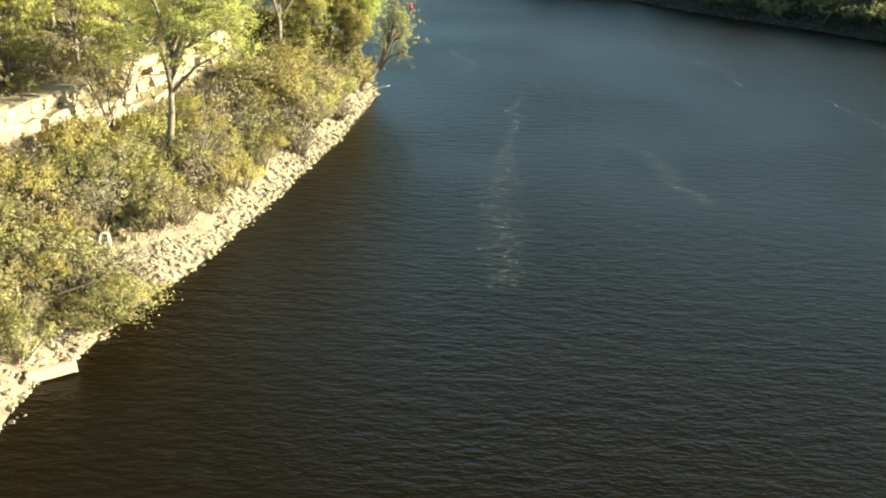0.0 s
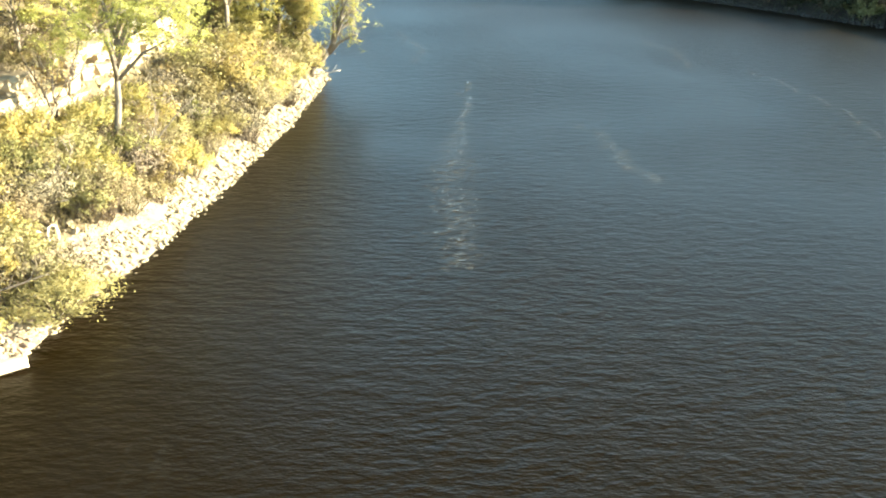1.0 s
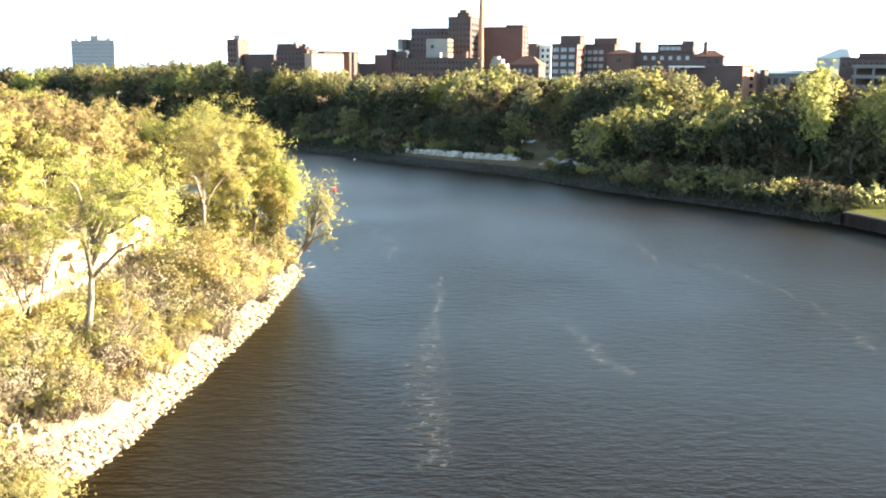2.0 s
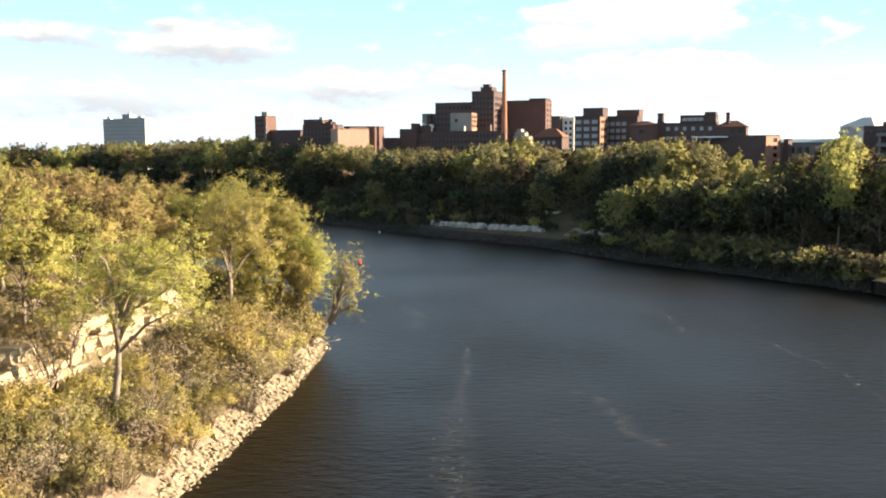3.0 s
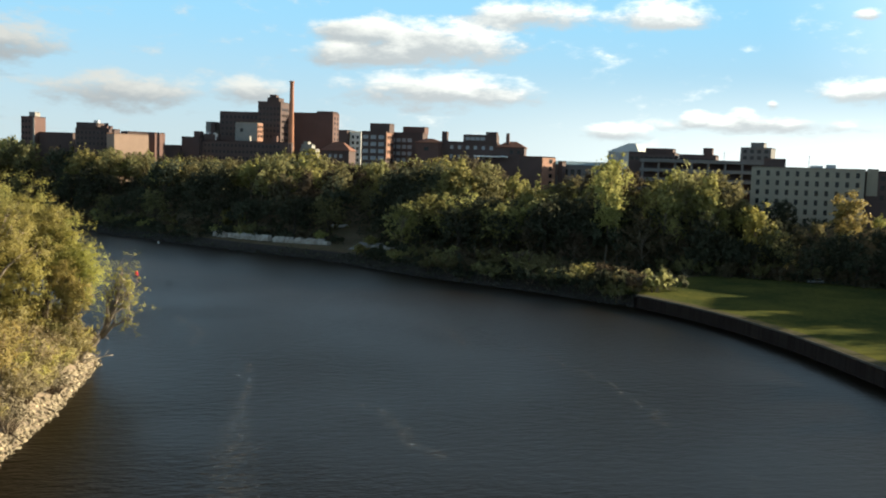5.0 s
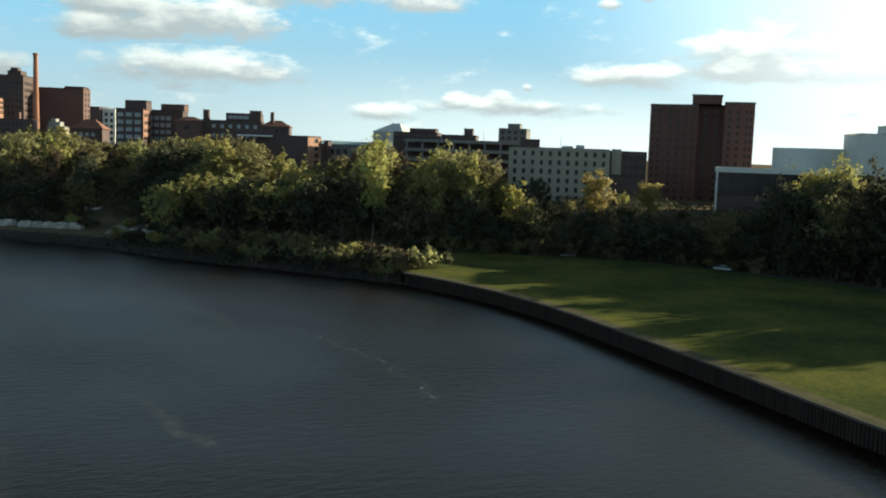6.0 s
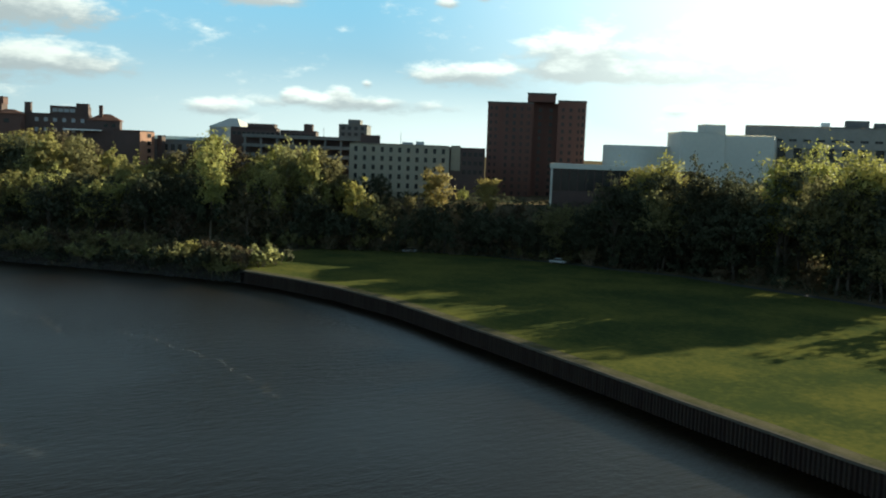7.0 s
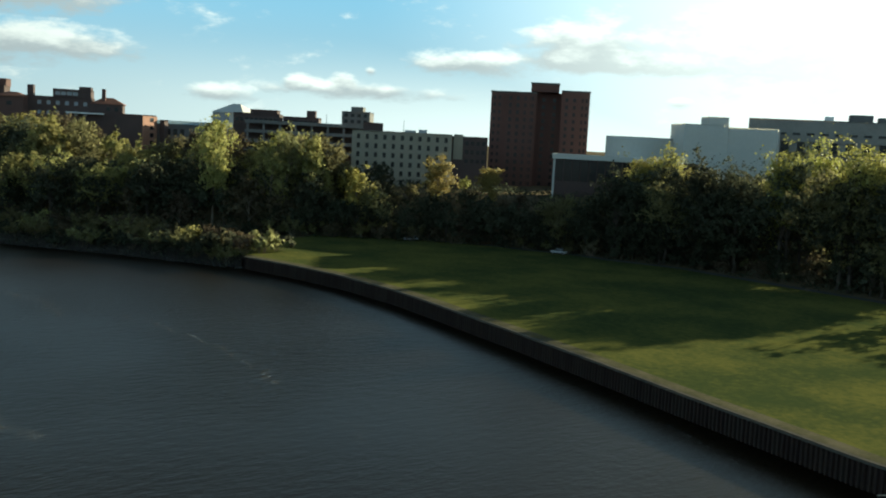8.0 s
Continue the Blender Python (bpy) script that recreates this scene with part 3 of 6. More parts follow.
volume(b, -62.2, -59.4, 39, 41, BASE, 55.4, BRICK_DARK)
volume(b, -55.2, -30.0, 36, 58, BASE, 62.6, BRICK_DARK)                 # left block
put_windows(b, "front", 36.0, -54.6, -30.6, 47, 61, 9, 4, 1.4, 1.6)
volume(b, -27.2, -13.0, 26, 52, BASE, 68.6, BRICK_DARK)                 # main tower
put_windows(b, "front", 26.0, -26.8, -13.4, 46, 66, 6, 6, 1.2, 1.5)
put_windows(b, "right", -13.0, 28, 50, 44, 66, 8, 6, 1.4, 1.7)
volume(b, -22.8, -15.6, 30, 40, 68, 71.2, BRICK_DARK, 0.4)
volume(b, -21.6, -17.6, 31, 36, 70.8, 73.0, BRICK_DARK, 0.3)
volume(b, -34.6, -21.5, 8, 18, 43, 55.0, CONCRETE)                      # pale box in front
put_windows(b, "front", 8.0, -32.0, -29.5, 49, 52, 1, 1, 1.6, 1.8)
# thin sheet over the sun-facing side, in the sunlit colour
part("side_cladding", box_bm((-21.496, -21.1, 8.2, 17.8, 43.5, 54.8)), BRICK_SUNLIT, b, "brick side coloured orange for sunlight")
put_windows(b, "right", -21.1, 8.6, 17.4, 46, 54, 3, 3, 1.3, 1.5)
roof_unit(b, -26, -24, 3, 6, 43.5, 47.0, CONCRETE)
roof_unit(b, -10.5, -8.0, 4, 7, 43.5, 47.6, BRICK)
chimney_stack(b, -2.1, 12.5, BASE, 79.8, 2.2, 1.15, STACK_BRICK)
v, f = [], []
tube(v, f, [(-44.6, 3, 43.0), (-44.6, 3, 47.8)], [0.25, 0.25], 8)
tube(v, f, [(-44.6, 2.6, 47.2), (-44.6, 2.9, 47.4), (-44.6, 3.1, 47.5)], [1.5, 1.0, 0.1], 14)
child("dish", mesh_from("dish", v, f, WHITE_PAINT), b, label="white satellite dish")
b = house("hospital_wing", (84.4, 594.0), 206, "large windowless red brick hospital wing", "hospital")
volume(b, -28, 0, 0, 12.7, BASE, 63.5, BRICK)
volume(b, -11, -0.5, 1, 12, 62.8, 64.6, BRICK_DARK)
put_windows(b, "right", 0.0, 1, 12, 46, 62, 2, 5, 1.6, 1.8)
b = house("stair_tower", (86.9, 553.2), 212, "pale stair tower with dark glazed side")
volume(b, -5.4, 0, 0, 12, BASE, 52.2, BRICK_DARK)
volume(b, 0.3, 7.5, 3, 16, BASE, 51.6, WHITE_WALL)
put_windows(b, "front", 3.0, 1.0, 7.0, 30, 50, 2, 6, 1.6, 1.8, WHITE_WALL)
b = house("stepped_annex", (66, 530), 203, "pale stepped annex half hidden by trees")
volume(b, -9, 0, 0, 8, BASE, 40.5, CONCRETE)
volume(b, -8.5, -2.5, 1, 8, 40, 42.8, CONCRETE)
volume(b, -7.5, -5, 2, 8, 42.4, 44.4, CONCRETE, 0.3)
put_windows(b, "front", 0.0, -8.6, -0.4, 35.5, 39.5, 4, 2, 1.5, 0.9)
b = house("gabled_house", (81.9, 513.5), 205, "dark brick house with red hipped roof")
volume(b, -15.5, 0, 0, 13, BASE, 39.6, BRICK_DARK, 0.2)
hip_roof(b, -15.5, 0, 0, 13, 39.65, 44.6, RED_TILE)
put_windows(b, "front", 0.0, -12, -3, 35, 38.5, 3, 1, 1.3, 1.6, FRAME)

# brick row on the bluff edge
b = house("brick_apartments", (93.5, 470.8), 212, "brown brick apartment block with pale windows", "apartments")
volume(b, -13.1, 0, 0, 10.4, BASE, 49.6, BRICK_DARK)
volume(b, -9.8, 0.6, 3, 10, 49, 53.6, BRICK_DARK)
# sun-facing side covered with the brick colour that includes sunlight
part("side_cladding", box_bm((0.004, 0.3, 0.1, 10.3, 36, 49)), BRICK_SUNLIT, b, "brick side coloured orange for sunlight")
put_windows(b, "front", 0.0, -13, -0.4, 31.0, 48.4, 3, 5, 2.6, 1.6, FRAME)
put_windows(b, "right", 0.3, 1, 9.6, 34, 48.4, 3, 4, 1.3, 1.5)
b = house("brick_apartments", (113.7, 476.6), 212, "brown brick apartment block with raised top storey", "apartments")
volume(b, -18, 0, 0, 8, BASE, 49.8, BRICK_DARK)
volume(b, -11.4, 0.3, 1.5, 8, 49.3, 52.8, BRICK)
put_windows(b, "front", 0.0, -17.6, -5.5, 34.0, 47.5, 4, 4, 1.9, 1.6, FRAME)
b = house("hipped_house", (116.4, 455.4), 212, "red brick house with low red hipped roof")
volume(b, -11.6, 0, 0, 9, BASE, 44.4, BRICK, 0.2)
hip_roof(b, -11.6, 0, 0, 9, 44.45, 46.6, RED_TILE)
put_windows(b, "front", 0.0, -8, -4, 40, 43, 1, 1, 2.2, 1.6)
b = house("brick_terrace", (156.7, 443.1), 205, "long dark brick terrace with chimneys and hipped end", "apartments")
volume(b, -42.5, -13.6, 0.6, 12, BASE, 45.6, BRICK_DARK)
volume(b, -30.5, -14.0, 1.6, 12, 45, 49.2, BRICK_DARK)
volume(b, -19.2, -14.0, 1.2, 8, 48.6, 50.6, BRICK_DARK, 0.4)
volume(b, -41.4, -38.8, 2, 6, 45, 50.4, BRICK_DARK, 0.4)
volume(b, -13.6, 0, 0, 11, BASE, 43.2, BRICK_DARK, 0.2)
hip_roof(b, -13.6, 0, 0, 11, 43.25, 46.4, RED_TILE)
volume(b, -9.4, -7.8, 2, 4, 43.5, 50.2, BRICK, 0.3)
put_windows(b, "front", 1.6, -29.6, -19.6, 46.0, 48.4, 4, 1, 1.9, 1.3, FRAME)
put_windows(b, "front", 0.6, -38, -14.4, 36.0, 45.0, 6, 2, 1.3, 1.5, FRAME)
put_windows(b, "front", 0.0, -8, -1, 39.5, 42.8, 2, 1, 1.7, 1.6)
part("awning", box_bm((-24, -8, -4, 0.0, 38.4, 39.0), bevel=0.1), WHITE_PAINT, b, "white flat canopy")
b = house("brick_end_block", (150.8, 402.7), 225, "brown brick block, its end coloured orange for sunlight")
volume(b, -11.5, 0, 0, 14.7, BASE, 39.0, BRICK_DARK)
# sunlight on this end is put in as a brighter brick sheet
part("end_wall", box_bm((0.004, 0.3, 0.1, 14.6, BASE, 38.5)), BRICK_SUNLIT, b, "brick end coloured orange for sunlight")
put_windows(b, "right", 0.3, 5, 13, 25.5, 38.6, 1, 4, 3.4, 1.6)
volume(b, 1.5, 3.5, 15, 19, BASE, 37.4, BRICK_DARK)

# low teal roof, white gabled hall, office blocks and parking ramp
b = house("low_hall", (186.3, 409.6), 205, "low hall with a teal metal roof")
volume(b, -28, 0, 0, 14, BASE, 35.6, GREY_SLAB, 0.3)
hip_roof(b, -28, 0, 0, 14, 35.65, 37.4, TEAL, 0.5, 0.12)
put_windows(b, "front", 0.0, -24, -12, 30, 34.6, 4, 1, 1.5, 2.6)
b = house("gabled_hall", (186.6, 399.0), 226, "white hall with a pale hipped roof")
volume(b, -5.5, 8.5, 0, 22, BASE, 42.0, WHITE_WALL, 0.2)
hip_roof(b, -5.5, 8.5, 0, 22, 42.05, 46.4, WHITE_WALL, 0.3, 0.38)
part("glazing", box_bm((-5.2, 2.0, -0.2, -0.004, 38.4, 41.8)), PALE_GLASS, b, "pale glazed front")
b = house("office_block", (189.0, 352.6), 215, "grey-brown office block with flat roof", "office")
volume(b, -18.5, 0, 0, 14, BASE, 41.8, BRICK_DARK)
volume(b, -12, -1, 2, 12, 41.2, 43.4, BRICK_DARK)
put_windows(b, "front", 0.0, -18, -0.5, 37.6, 40.8, 9, 1, 1.4, 1.3)
b = house("office_block", (203.0, 344.7), 215, "grey-brown office block with roof housings", "office")
volume(b, -14.5, 0, 0, 14, BASE, 41.2, BRICK_DARK)
volume(b, -5.2, -1.6, 2, 8, 40.6, 44.0, BRICK_DARK, 0.3)
put_windows(b, "front", 0.0, -14, -0.5, 37.4, 40.4, 7, 1, 1.3, 1.3)
b = house("parking_ramp", (214.0, 318.0), 215, "long concrete parking ramp with dark open decks", "parking ramp")
for level in (26.5, 30.2, 33.9, 37.6):
    part("deck", box_bm((-52, 0, 0, 16, level, level + 1.3)), GREY_SLAB, b)
part("core", box_bm((-51, -1, 6, 15, BASE, 37.6)), BRICK_DARK, b, "dark recessed core")
for i in range(9):
    part("column", box_bm((-51.4 + i * 6.3, -50.6 + i * 6.3, 0.4, 1.2, BASE, 37.6)), GREY_SLAB, b)
b = house("grey_tower", (237.2, 358.7), 220, "grey apartment tower with a roof housing", "apartments")
volume(b, -12.5, 0, 0, 16, BASE, 45.4, GREY_SLAB)
volume(b, -8.8, -3.4, 3, 12, 44.8, 47.6, GREY_SLAB, 0.3)
put_windows(b, "front", 0.0, -12, -0.5, 37, 45, 4, 3, 1.6, 1.5, GREY_SLAB)
for mx in (-26, -20):
    v, f = [], []
    tube(v, f, [(mx, 5, BASE), (mx, 5, 43.5)], [0.18, 0.1], 6)
    child("mast", mesh_from("mast", v, f, METAL), b)

b = house("cream_apartments", (214.4, 270.3), 215, "cream brick apartment block with rows of dark windows", "apartments")
volume(b, -35.7, 0, 0, 14, BASE, 36.8, CREAM)
volume(b, -32, -25, 3, 10, 36.2, 39.6, BRICK_DARK, 0.4)
put_windows(b, "front", 0.0, -35.0, -0.6, 17.2, 36.2, 11, 6, 1.15, 1.75, CREAM)
roof_unit(b, -12, -9, 4, 7, 36.2, 38.0)
roof_unit(b, -17, -13, 5, 8, 36.2, 37.6)
v, f = [], []
tube(v, f, [(-17.5, 4, 36.0), (-17.5, 4, 41.0)], [0.12, 0.06], 6)
child("mast", mesh_from("mast", v, f, METAL), b)
b = house("brick_annex", (227.5, 266.0), 215, "brown brick annex beside the cream block")
volume(b, -12.6, 0, 0, 10, BASE, 36.4, BRICK_DARK)
volume(b, -12.4, -9, -0.3, 0, 28, 37.0, CREAM, 0.2)
put_windows(b, "front", 0.0, -8.5, -0.4, 26, 35.6, 4, 3, 1.3, 1.4)

# brick residence tower above the lawn
b = house("residence_tower", (275.5, 262.5), 224, "tall dark red brick residence tower with flat roofs", "apartments")
volume(b, -38.4, -20.5, 0.5, 16, BASE, 55.0, TOWER_BRICK)
volume(b, -20.5, -10.9, 8.0, 16, BASE, 55.5, TOWER_BRICK)
volume(b, -23.0, -12.0, 3.0, 15, 55.6, 59.0, TOWER_BRICK, 0.5)
volume(b, -10.9, 0, 0, 16, BASE, 56.2, TOWER_BRICK)
for x0, x1, y0, y1, z in ((-38.6, -20.6, 0.3, 16.1, 55.0), (-11.0, 0.2, -0.2, 16.1, 56.2), (-23.2, -11.8, 2.8, 15.1, 59.0)):
    part("coping", box_bm((x0, x1, y0, y0 + 0.6, z - 0.5, z + 0.15), (x1 - 0.6, x1, y0 + 0.61, y1, z - 0.5, z + 0.15)), ROOF, b, "dark metal roof coping")
for i in range(9):
    part("pier", box_bm((-33.2 + i * 1.5, -32.9 + i * 1.5, 0.28, 0.496, 18, 54.4)), TOWER_BRICK, b)
put_windows(b, "front", 0.5, -38.0, -34.0, 18, 54, 2, 13, 0.9, 1.3, TOWER_BRICK)
put_windows(b, "front", 0.5, -32.0, -21.0, 18, 54, 4, 13, 1.3, 1.5, TOWER_BRICK)
put_windows(b, "front", 8.0, -20.0, -11.4, 18, 54, 2, 13, 1.2, 1.4, TOWER_BRICK)
put_windows(b, "front", 0.0, -3.6, -0.4, 18, 54, 2, 13, 0.8, 1.4, TOWER_BRICK)
put_windows(b, "front", 0.0, -10.4, -4.4, 18, 54, 2, 13, 1.1, 1.4, TOWER_BRICK)

# theatre buildings, white and concrete
b = house("low_pavilion", (250.1, 215.3), 225, "low pavilion with white roof slab and dark glass")
volume(b, -27, 2, 0, 16, BASE, 30.2, BRICK_DARK, 0.2)
part("roof_slab", box_bm((-28, 3, -1.2, 16, 30.4, 32.1), bevel=0.1), WHITE_WALL, b, "white roof slab")
for i in range(10):
    part("pane", box_bm((-26.6 + i * 2.8, -24.2 + i * 2.8, -0.15, -0.004, 23, 30)), GLASS, b)
part("pier", box_bm((-27.6, -26.9, -0.6, 0.3, BASE, 30.4)), WHITE_WALL, b)
b = house("curved_theatre", (271.6, 212.7), 228, "windowless theatre with a curved pale wall")
bm = bmesh.new()
ring = []
for k in range(25):
    w = math.pi * k / 24
    ring.append((-13.5 - 13.5 * math.cos(w), 9 - 9 * math.sin(w) ** 0.9))
ring += [(0, 20), (-27, 20)]
low = [bm.verts.new((x, y, BASE)) for x, y in ring]
high = [bm.verts.new((x, y, 39.3)) for x, y in ring]
for i in range(len(ring)):
    k = (i + 1) % len(ring)
    bm.faces.new((low[i], low[k], high[k], high[i]))
bm.faces.new(high)
part("wall", bm, WHITE_WALL, b)
b = house("fly_tower", (276.2, 198.2), 215, "pale grey windowless stage tower", "theatre")
volume(b, -15.2, 0, 0, 16, BASE, 44.4, WHITE_WALL, 0.4)
volume(b, -6.5, 0.6, 2, 10, 44, 47.2, WHITE_WALL, 0.3)
b = house("fly_tower", (284.5, 184.8), 240, "pale grey windowless stage block", "theatre")
volume(b, -15.8, 0, 0, 16, BASE, 43.9, WHITE_WALL, 0.4)
b = house("brick_foyer", (258.5, 196.0), 228, "low brown brick foyer behind the trees")
volume(b, -14, 0, 0, 8, BASE, 31.0, BRICK_DARK, 0.3)
b = house("concrete_college", (291.1, 128.0), 236, "heavy concrete college building with deep window bands", "college")
b.matrix_basis = facing((334.8, 147.2), 236, -5.1) @ Matrix.Scale(1.15, 4)
volume(b, -58, 0, 0, 18, BASE, 36.4, GREY_SLAB, 0.2)
volume(b, -60, 3, -2.6, 18, 39.6, 46.2, CONCRETE, 0.5)
part("window_band", box_bm((-57, 0, -0.4, -0.004, 36.6, 39.6)), GLASS, b, "dark recessed window band")
part("upper_floor", box_bm((-57.4, 0, 0.3, 17, 36.4, 39.6)), GREY_SLAB, b)
for i in range(13):
    x = -57 + i * 4.6
    part("window_box", box_bm((x, x + 2.2, -2.0, -0.41, 36.4, 39.6), bevel=0.08), CONCRETE, b)
put_windows(b, "front", -2.6, -56, 0, 41, 42.8, 14, 1, 2.2, 0.7, CONCRETE)
roof_unit(b, -38, -35.5, 2, 6, 45.7, 47.6, WHITE_PAINT)
roof_unit(b, -31, -24.5, 2, 8, 45.7, 48.4, GREY_SLAB)
roof_unit(b, -23, -18, 2, 6, 45.7, 47.8, GREY_SLAB)
roof_unit(b, -8, -2, 2, 8, 45.7, 49.5, BRICK_DARK)

BUILT = [(-199, 733, 45), (-60, 590, 50), (-20, 550, 30), (30, 575, 45), (85, 590, 30), (75, 525, 18), (95, 475, 20), (112, 470, 20), (140, 445, 26), (150, 405, 16),
         (175, 410, 20), (190, 400, 20), (190, 345, 24), (235, 355, 15), (200, 280, 20), (225, 270, 12), (262, 272, 22), (240, 222, 16), (266, 212, 16), (280, 195, 20), (322, 172, 36), (338, 140, 26)]

# ---------------- trees and shrubs ----------------


def leaf_cards(rng, centres, radii, count, size, flat=0.75, sliver=1.0):
    """Small leaves scattered round cluster centres: vertices, faces and the way out of the crown at each vertex."""
    pick = rng.integers(0, len(centres), count)
    way = rng.normal(size=(count, 3))
    way /= np.linalg.norm(way, axis=1)[:, None]
    reach = np.abs(rng.normal(size=count)) * 0.62 + 0.12
    place = centres[pick] + way * (radii[pick] * reach)[:, None] * np.array([1, 1, flat])
    heart = centres.mean(0) - np.array([0, 0, 0.25 * np.ptp(centres[:, 2])])
    return leaf_sheets(rng, place, way * 0.55 + (place - heart) / (np.linalg.norm(place - heart, axis=1)[:, None] + 1e-6) * 0.75, size, sliver)


def leaf_sheets(rng, place, out, size, sliver=1.0):
    """One folded leaf at each place, its face turned to the way out."""
    count = len(place)
    u = rng.normal(size=(count, 3))
    u /= np.linalg.norm(u, axis=1)[:, None]
    v = np.cross(u, rng.normal(size=(count, 3)))
    v /= np.linalg.norm(v, axis=1)[:, None] + 1e-9
    out = out / (np.linalg.norm(out, axis=1)[:, None] + 1e-9)
    v *= np.where(np.sum(np.cross(v, u) * out, 1) < 0, -1.0, 1.0)[:, None]
    face = np.cross(v, u)
    s = size * (0.6 + 0.8 * rng.random(count))[:, None]
    a, b, c = place - u * s, place + v * s * 1.1 * sliver - face * s * 0.25, place + u * s
    normal = out * 0.85 + face * 0.4
    normal /= np.linalg.norm(normal, axis=1)[:, None] + 1e-9
    return np.stack([a, b, c], 1).reshape(-1, 3), np.arange(count * 3).reshape(-1, 3), np.repeat(normal, 3, 0)


def leaf_mesh(name, verts, faces, normals, mat):
    """Leaves as one mesh, shaded by the way out of the crown so that the mass reads as one."""
    me = mesh_from(name, verts.tolist(), faces.tolist(), mat, smooth=True)
    me.normals_split_custom_set_from_vertices(normals.tolist())
    return me


def tree(name, seed, height, spread, leaf_mat, bark, leaves, leaf, label, clusters=26, bare=0.28, lean=(0, 0), stems=1, limb_show=1.0, twigs=0, sides=6, limb=0.36):
    """A trunk with limbs that run out to leaf clusters; crown outline uneven, with gaps."""
    rng = np.random.default_rng(seed)
    root = tagged(new(name), label, "tree")
    verts, faces, centres, radii = [], [], [], []
    for stem in range(stems):
        turn = rng.random() * 6.283
        off = 0.0 if stems == 1 else height * 0.10
        top = np.array([lean[0] + off * 2.2 * math.cos(turn), lean[1] + off * 2.2 * math.sin(turn), height * (0.80 if stem == 0 else 0.62)])
        n = 6
        trunk = [np.array([0.15 * off * math.cos(turn), 0.15 * off * math.sin(turn), -0.6])]
        for i in range(1, n + 1):
            k = i / n
            trunk.append(np.array([top[0] * k ** 1.3, top[1] * k ** 1.3, top[2] * k]) + rng.normal(size=3) * height * 0.012 * np.array([1, 1, 0]))
        r0 = height * (0.021 if stems == 1 else 0.016)
        tube(verts, faces, trunk, [r0 * (1.25 if i == 0 else 1 - 0.8 * i / n) for i in range(n + 1)], sides)
        for c in range(clusters // stems):
            k = rng.uniform(bare + 0.06, 1.0)
            around = rng.random() * 6.283
            outline = math.sin(math.pi * min(1, (k - bare) / (1 - bare) * 0.85 + 0.16)) ** 0.6
            out = spread * outline * rng.uniform(0.25, 1.0) * (0.85 + 0.3 * math.sin(3 * around + seed))
            i = min(n, k * 0.85 * n)
            lo = int(i)
            start = trunk[lo] + (trunk[min(lo + 1, n)] - trunk[lo]) * (i - lo)
            start = np.array([start[0], start[1], max(start[2] - out * 0.45, height * bare * 0.8)])
            end = np.array([trunk[lo][0] + out * math.cos(around), trunk[lo][1] + out * math.sin(around), height * (0.06 + 0.9 * k)])
            size = height * rng.uniform(0.06, 0.12)
            centres.append(end)
            radii.append(size * 1.25)
            side = end + rng.normal(size=3) * size * 1.1
            centres.append(side)
            radii.append(size * 0.8)
            if rng.random() < limb_show:
                mid = (start + end) / 2 + np.array([0, 0, -0.05 * height]) + rng.normal(size=3) * height * 0.015
                tube(verts, faces, [start, mid, end], [r0 * limb, r0 * limb * 0.62, r0 * 0.06], 5)
                if twigs:
                    for _ in range(twigs):
                        tip = end + rng.normal(size=3) * size * 1.5
                        tube(verts, faces, [mid + (end - mid) * rng.random(), tip], [r0 * 0.10, r0 * 0.03], 3)
    child("trunk", mesh_from("trunk", verts, faces, bark, smooth=True), root)
    if leaves:
        child("crown", leaf_mesh("crown", *leaf_cards(rng, np.array(centres), np.array(radii), leaves, leaf), leaf_mat), root)
    return root


